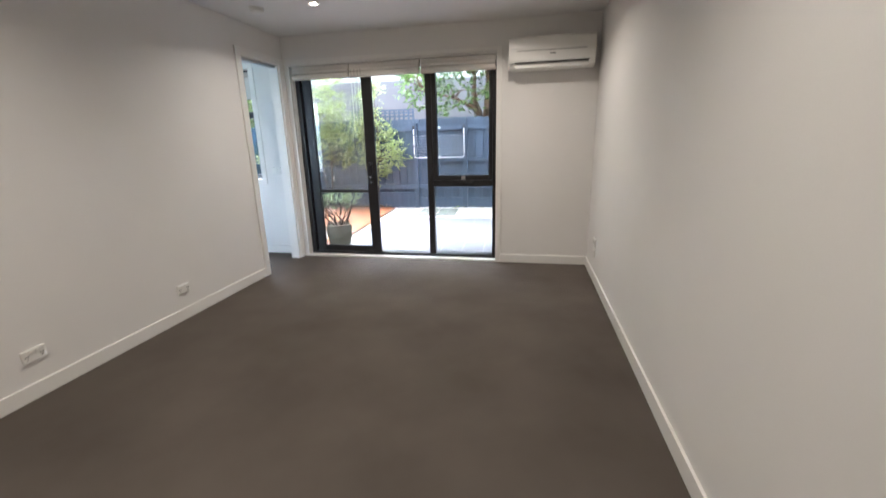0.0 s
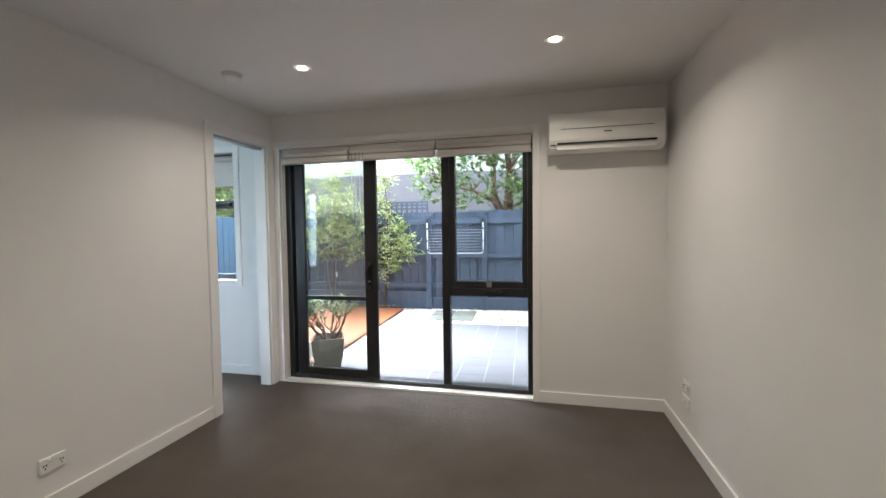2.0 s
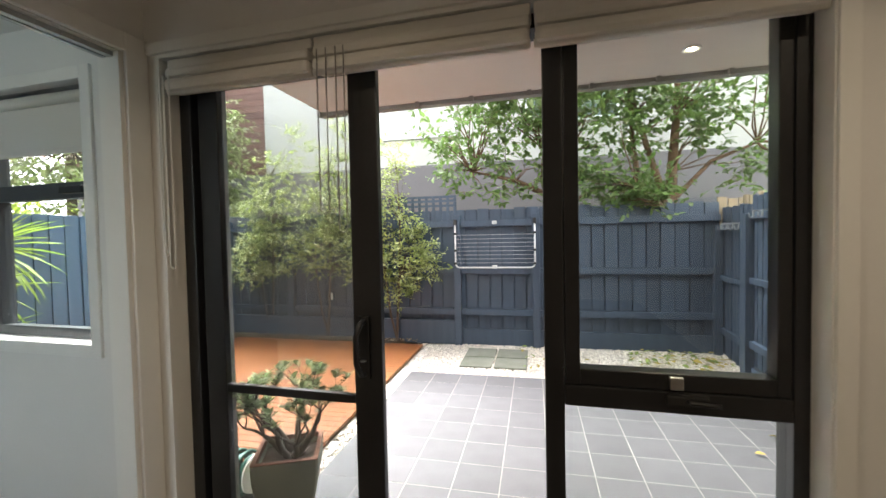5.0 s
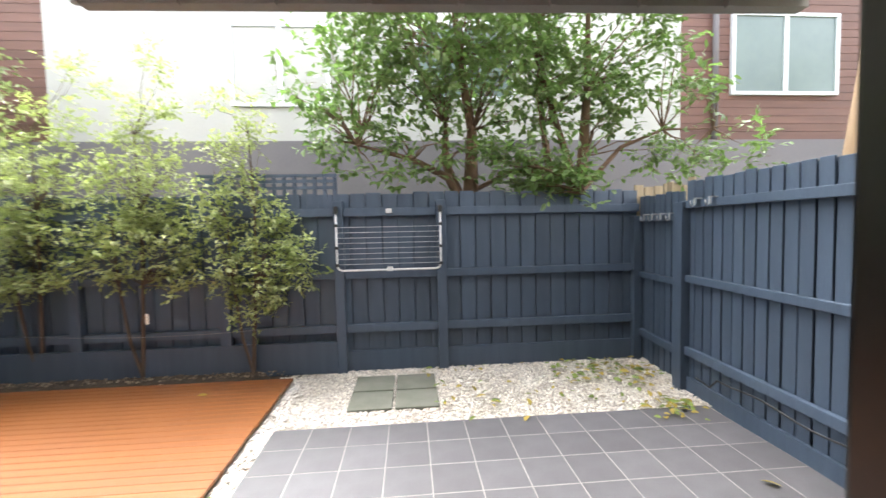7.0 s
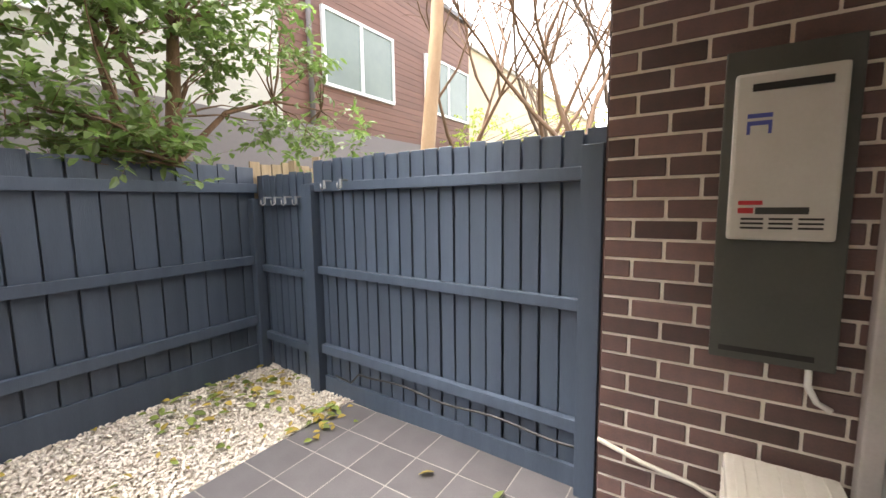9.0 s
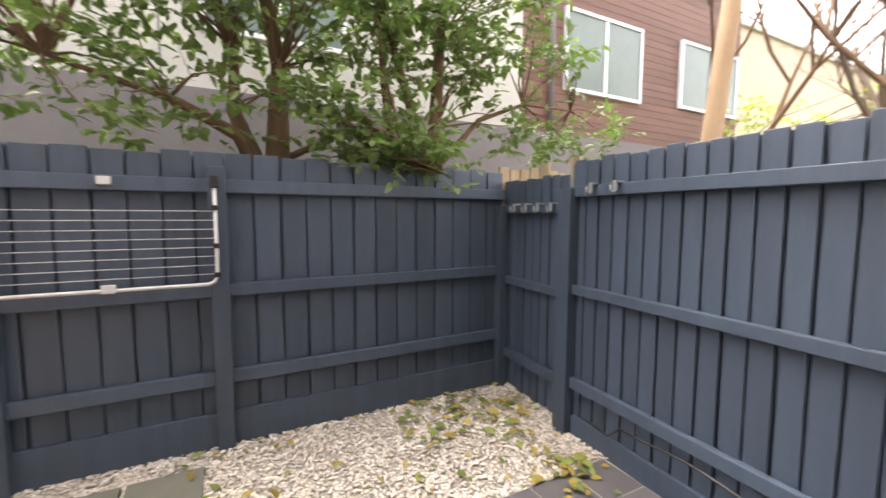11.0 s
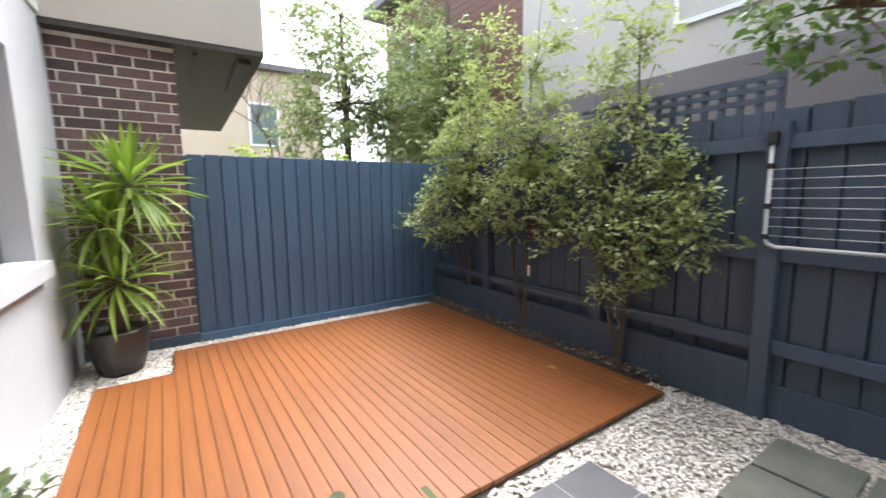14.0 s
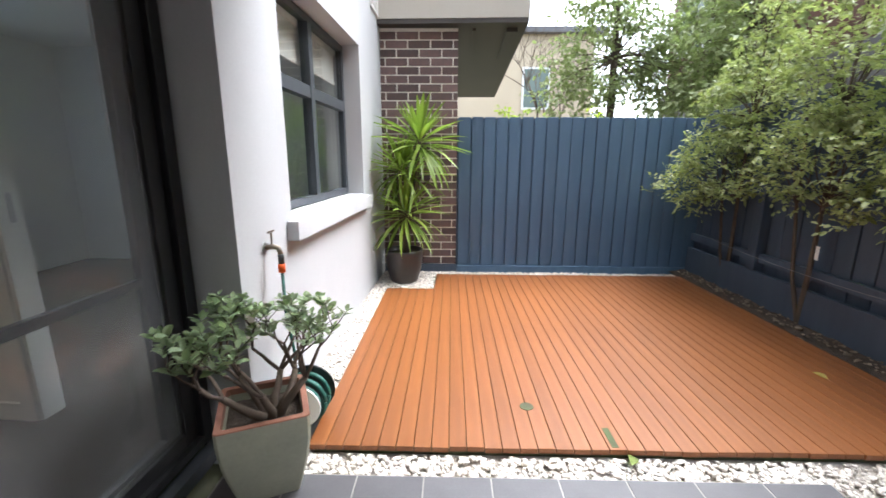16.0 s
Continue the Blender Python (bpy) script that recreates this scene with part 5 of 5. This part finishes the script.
for x0, x1, z in BOARDS:
    part("weatherboard", boxes((x0, x1, HY + 0.02, HY + 0.078, z, z + 0.137)), TIMBER, nb)
cr = thing("cream_building", (16, 12.5, -0.16), "cream rendered building beyond the side fence", "house")
part("wall", boxes((10.9, 30, 11.9, 18, -0.16, 6.6)), CREAM_WALL, cr)
part("parapet", boxes((10.8, 30.1, 11.8, 18.1, 6.6, 6.75)), WHITE_WALL, cr)
wc = thing("west_house", (-19, 6, -0.16), "cream house in the distance past the blue fence", "house")
part("wall", boxes((-24, -18, 0, 11, -0.16, 6.0)), CREAM_WALL, wc)
part("roof", boxes((-24.4, -17.7, -0.4, 11.4, 6.0, 6.2)), ROOFGREY, wc)
part("window", boxes((-18.0, -17.95, 8.2, 9.3, 3.2, 4.8)), ALU, wc)
part("pane", boxes((-17.95, -17.94, 8.28, 9.22, 3.28, 4.72)), FROSTED, wc.children[-1])

# ---- fallen leaves ----
FL = [leaf_mesh("leaf", 0.085, 0.045, m, 0.3, 0.2) for m in (LEAF_DRY, LEAF_FALLEN)]
rg = random.Random(8)
litter = thing("leaf_litter", (0.9, 7.6, G), "fallen green and yellow leaves on the pebbles", "fallen leaves")
def drop_leaf(x, y, z=-0.035):
    a = rg.uniform(0, 6.28)
    piece("leaf", FL[rg.randrange(2)], litter, aim((x, y, z + rg.uniform(0, 0.01)), (math.cos(a), math.sin(a), rg.uniform(-0.15, 0.3)), rg.uniform(-0.5, 0.5), rg.uniform(0.5, 1.1)))
for _ in range(110):
    drop_leaf(min(1.28, rg.gauss(0.85, 0.28)), min(8.1, rg.gauss(7.75, 0.22)))
for _ in range(45):
    drop_leaf(rg.gauss(0.95, 0.13), rg.gauss(6.95, 0.09))
for _ in range(60):
    drop_leaf(rg.uniform(-1.0, 1.2), rg.uniform(7.05, 8.1))
for x, y in [(0.82, 6.04), (0.6, 5.75), (0.95, 5.6), (-0.2, 6.95), (-0.6, 6.98), (-2.13, 6.2), (-2.9, 7.6)]:
    drop_leaf(x, y, -0.015 if x < -2.5 else -0.042)
mulch_spots = [(rg.uniform(-5.1, -2.3), rg.uniform(7.96, 8.12)) for _ in range(260)]
scatter("mulch", mulch_spots, [rg.uniform(0.006, 0.016) for _ in mulch_spots], mat("bark_chips", (0.16, 0.11, 0.07), 0.9, (0.3, 0.25, 0.18), 10, 60, 0.2, vary=0.4), "bark chips and dry leaves on the soil", "mulch", 0.0, 0.01)


# ---- pieces: tiles, boards, palings, bricks ----
def block(name, x, y, z, material, bevel):
    return mesh_of(name, boxes((-x / 2, x / 2, -y / 2, y / 2, -z / 2, z / 2), bevel=0), material) if not bevel else mesh_of(name, chamfer(x, y, z, bevel), material)


def chamfer(x, y, z, b):
    bm = boxes((-x / 2, x / 2, -y / 2, y / 2, -z / 2, z / 2))
    bmesh.ops.bevel(bm, geom=bm.edges[:], offset=b, segments=1, affect="EDGES")
    return bm


rg = random.Random(2)
TP = 0.2735
tm = block("tile", TP - 0.0065, TP - 0.0065, 0.02, TILE, 0.0012)
for i in range(12):
    for j in range(9):
        cx, cy = -2.062 + TP * (i + 0.5), 6.968 - TP * (j + 0.5)
        if cy > 4.52:
            piece("tile", tm, pat, Matrix.Translation((cx, cy, G - 0.01)))

nb_boards = 40
w = (7.94 - 4.80) / nb_boards
long_board = block("board", 4.99 - 2.20, w - 0.003, 0.026, DECK, 0.0015)
short_board = block("board", 4.46 - 2.20, w - 0.003, 0.026, DECK, 0.0015)
for j in range(nb_boards):
    y = 4.80 + w * (j + 0.5)
    if y < 5.25:
        piece("board", short_board, deck, Matrix.Translation((-(4.46 + 2.20) / 2, y, -0.033)))
    else:
        piece("board", long_board, deck, Matrix.Translation((-(4.99 + 2.20) / 2 + rg.uniform(-0.004, 0.004), y, -0.033)))

for f, m, L, top, low, step, material, jag, r in RUNS:
    h = top - low
    n = int(L / step)
    s0 = L / n
    wide = [block("paling", s0 - g, 0.014, h, material, 0.002) for g in (0.009, 0.013, 0.016)]
    strip = block("cover_strip", 0.09, 0.012, h - 0.012, material, 0.0)
    for k in range(n):
        s = (k + 0.5) * s0
        z = low + h / 2 + r.uniform(-jag, jag)
        piece("paling", wide[r.randrange(3)], f, m @ Matrix.Translation((s, r.choice((0.0, 0.004)), z)) @ Matrix.Rotation(r.uniform(-0.004, 0.004), 4, "Y"))
        piece("cover_strip", strip, f, m @ Matrix.Translation((s + s0 / 2, -0.026, low + h / 2 - 0.006)))


def brick_wall(name, label, m, L, z0, z1, thick, first=0.0):
    """Stretcher-bond bricks on the plane y = 0 of the pose m, x running from 0 to L."""
    f = thing(name, (m @ Vector((L / 2, 0, z0))), label, "brick wall", kind="structure")
    bm = boxes((0.003, L - 0.003, 0.006, thick, z0, z1))
    bmesh.ops.transform(bm, matrix=m, verts=bm.verts)
    part("mortar", bm, MORTAR, f)
    r = random.Random(6)
    shared = {}
    rows = int((z1 - z0) / 0.086)
    for i in range(rows):
        x = -0.12 if i % 2 else 0.0
        while x < L - 0.02:
            x0, x1 = max(x, 0.0), min(x + 0.23, L)
            if x1 - x0 > 0.03:
                key = round(x1 - x0, 2)
                if key not in shared:
                    shared[key] = block("brick", key - 0.004, 0.11, 0.073, BRICK, 0.003)
                piece("brick", shared[key], f, m @ Matrix.Translation(((x0 + x1) / 2, 0.055 - r.uniform(0, 0.002), z0 + 0.043 + i * 0.086)))
            x += 0.24
    return f


brick_wall("brick_wall", "dark brown brick wall with cream mortar", Matrix.Translation((WX, 5.19, 0)) @ Matrix.Rotation(radians(-90), 4, "Z"), 0.885, -0.05, 2.49, 0.3)
solid("brick_return", boxes((WX + 0.01, WX + 0.3, 5.192, 5.196, -0.05, 2.49)), BRICK, "side of the dark brick wall", "wall")
brick_wall("brick_pier", "dark brown brick pier under the overhang", Matrix.Translation((-5.25, 4.60, 0)) @ Matrix.Rotation(radians(90), 4, "Z"), 0.885, 0.03, 2.553, 0.25)
solid("pier_base", boxes((-5.26, -5.235, 4.602, 5.49, -0.09, 0.03)), FENCE, "dark painted base course of the pier", "wall")

# the yard's fences and paving stand slightly askew to the house
for ob in scene.objects:
    if ob.parent is None and ob not in IN_HOUSE:
        ob.matrix_basis = YARD @ ob.matrix_basis
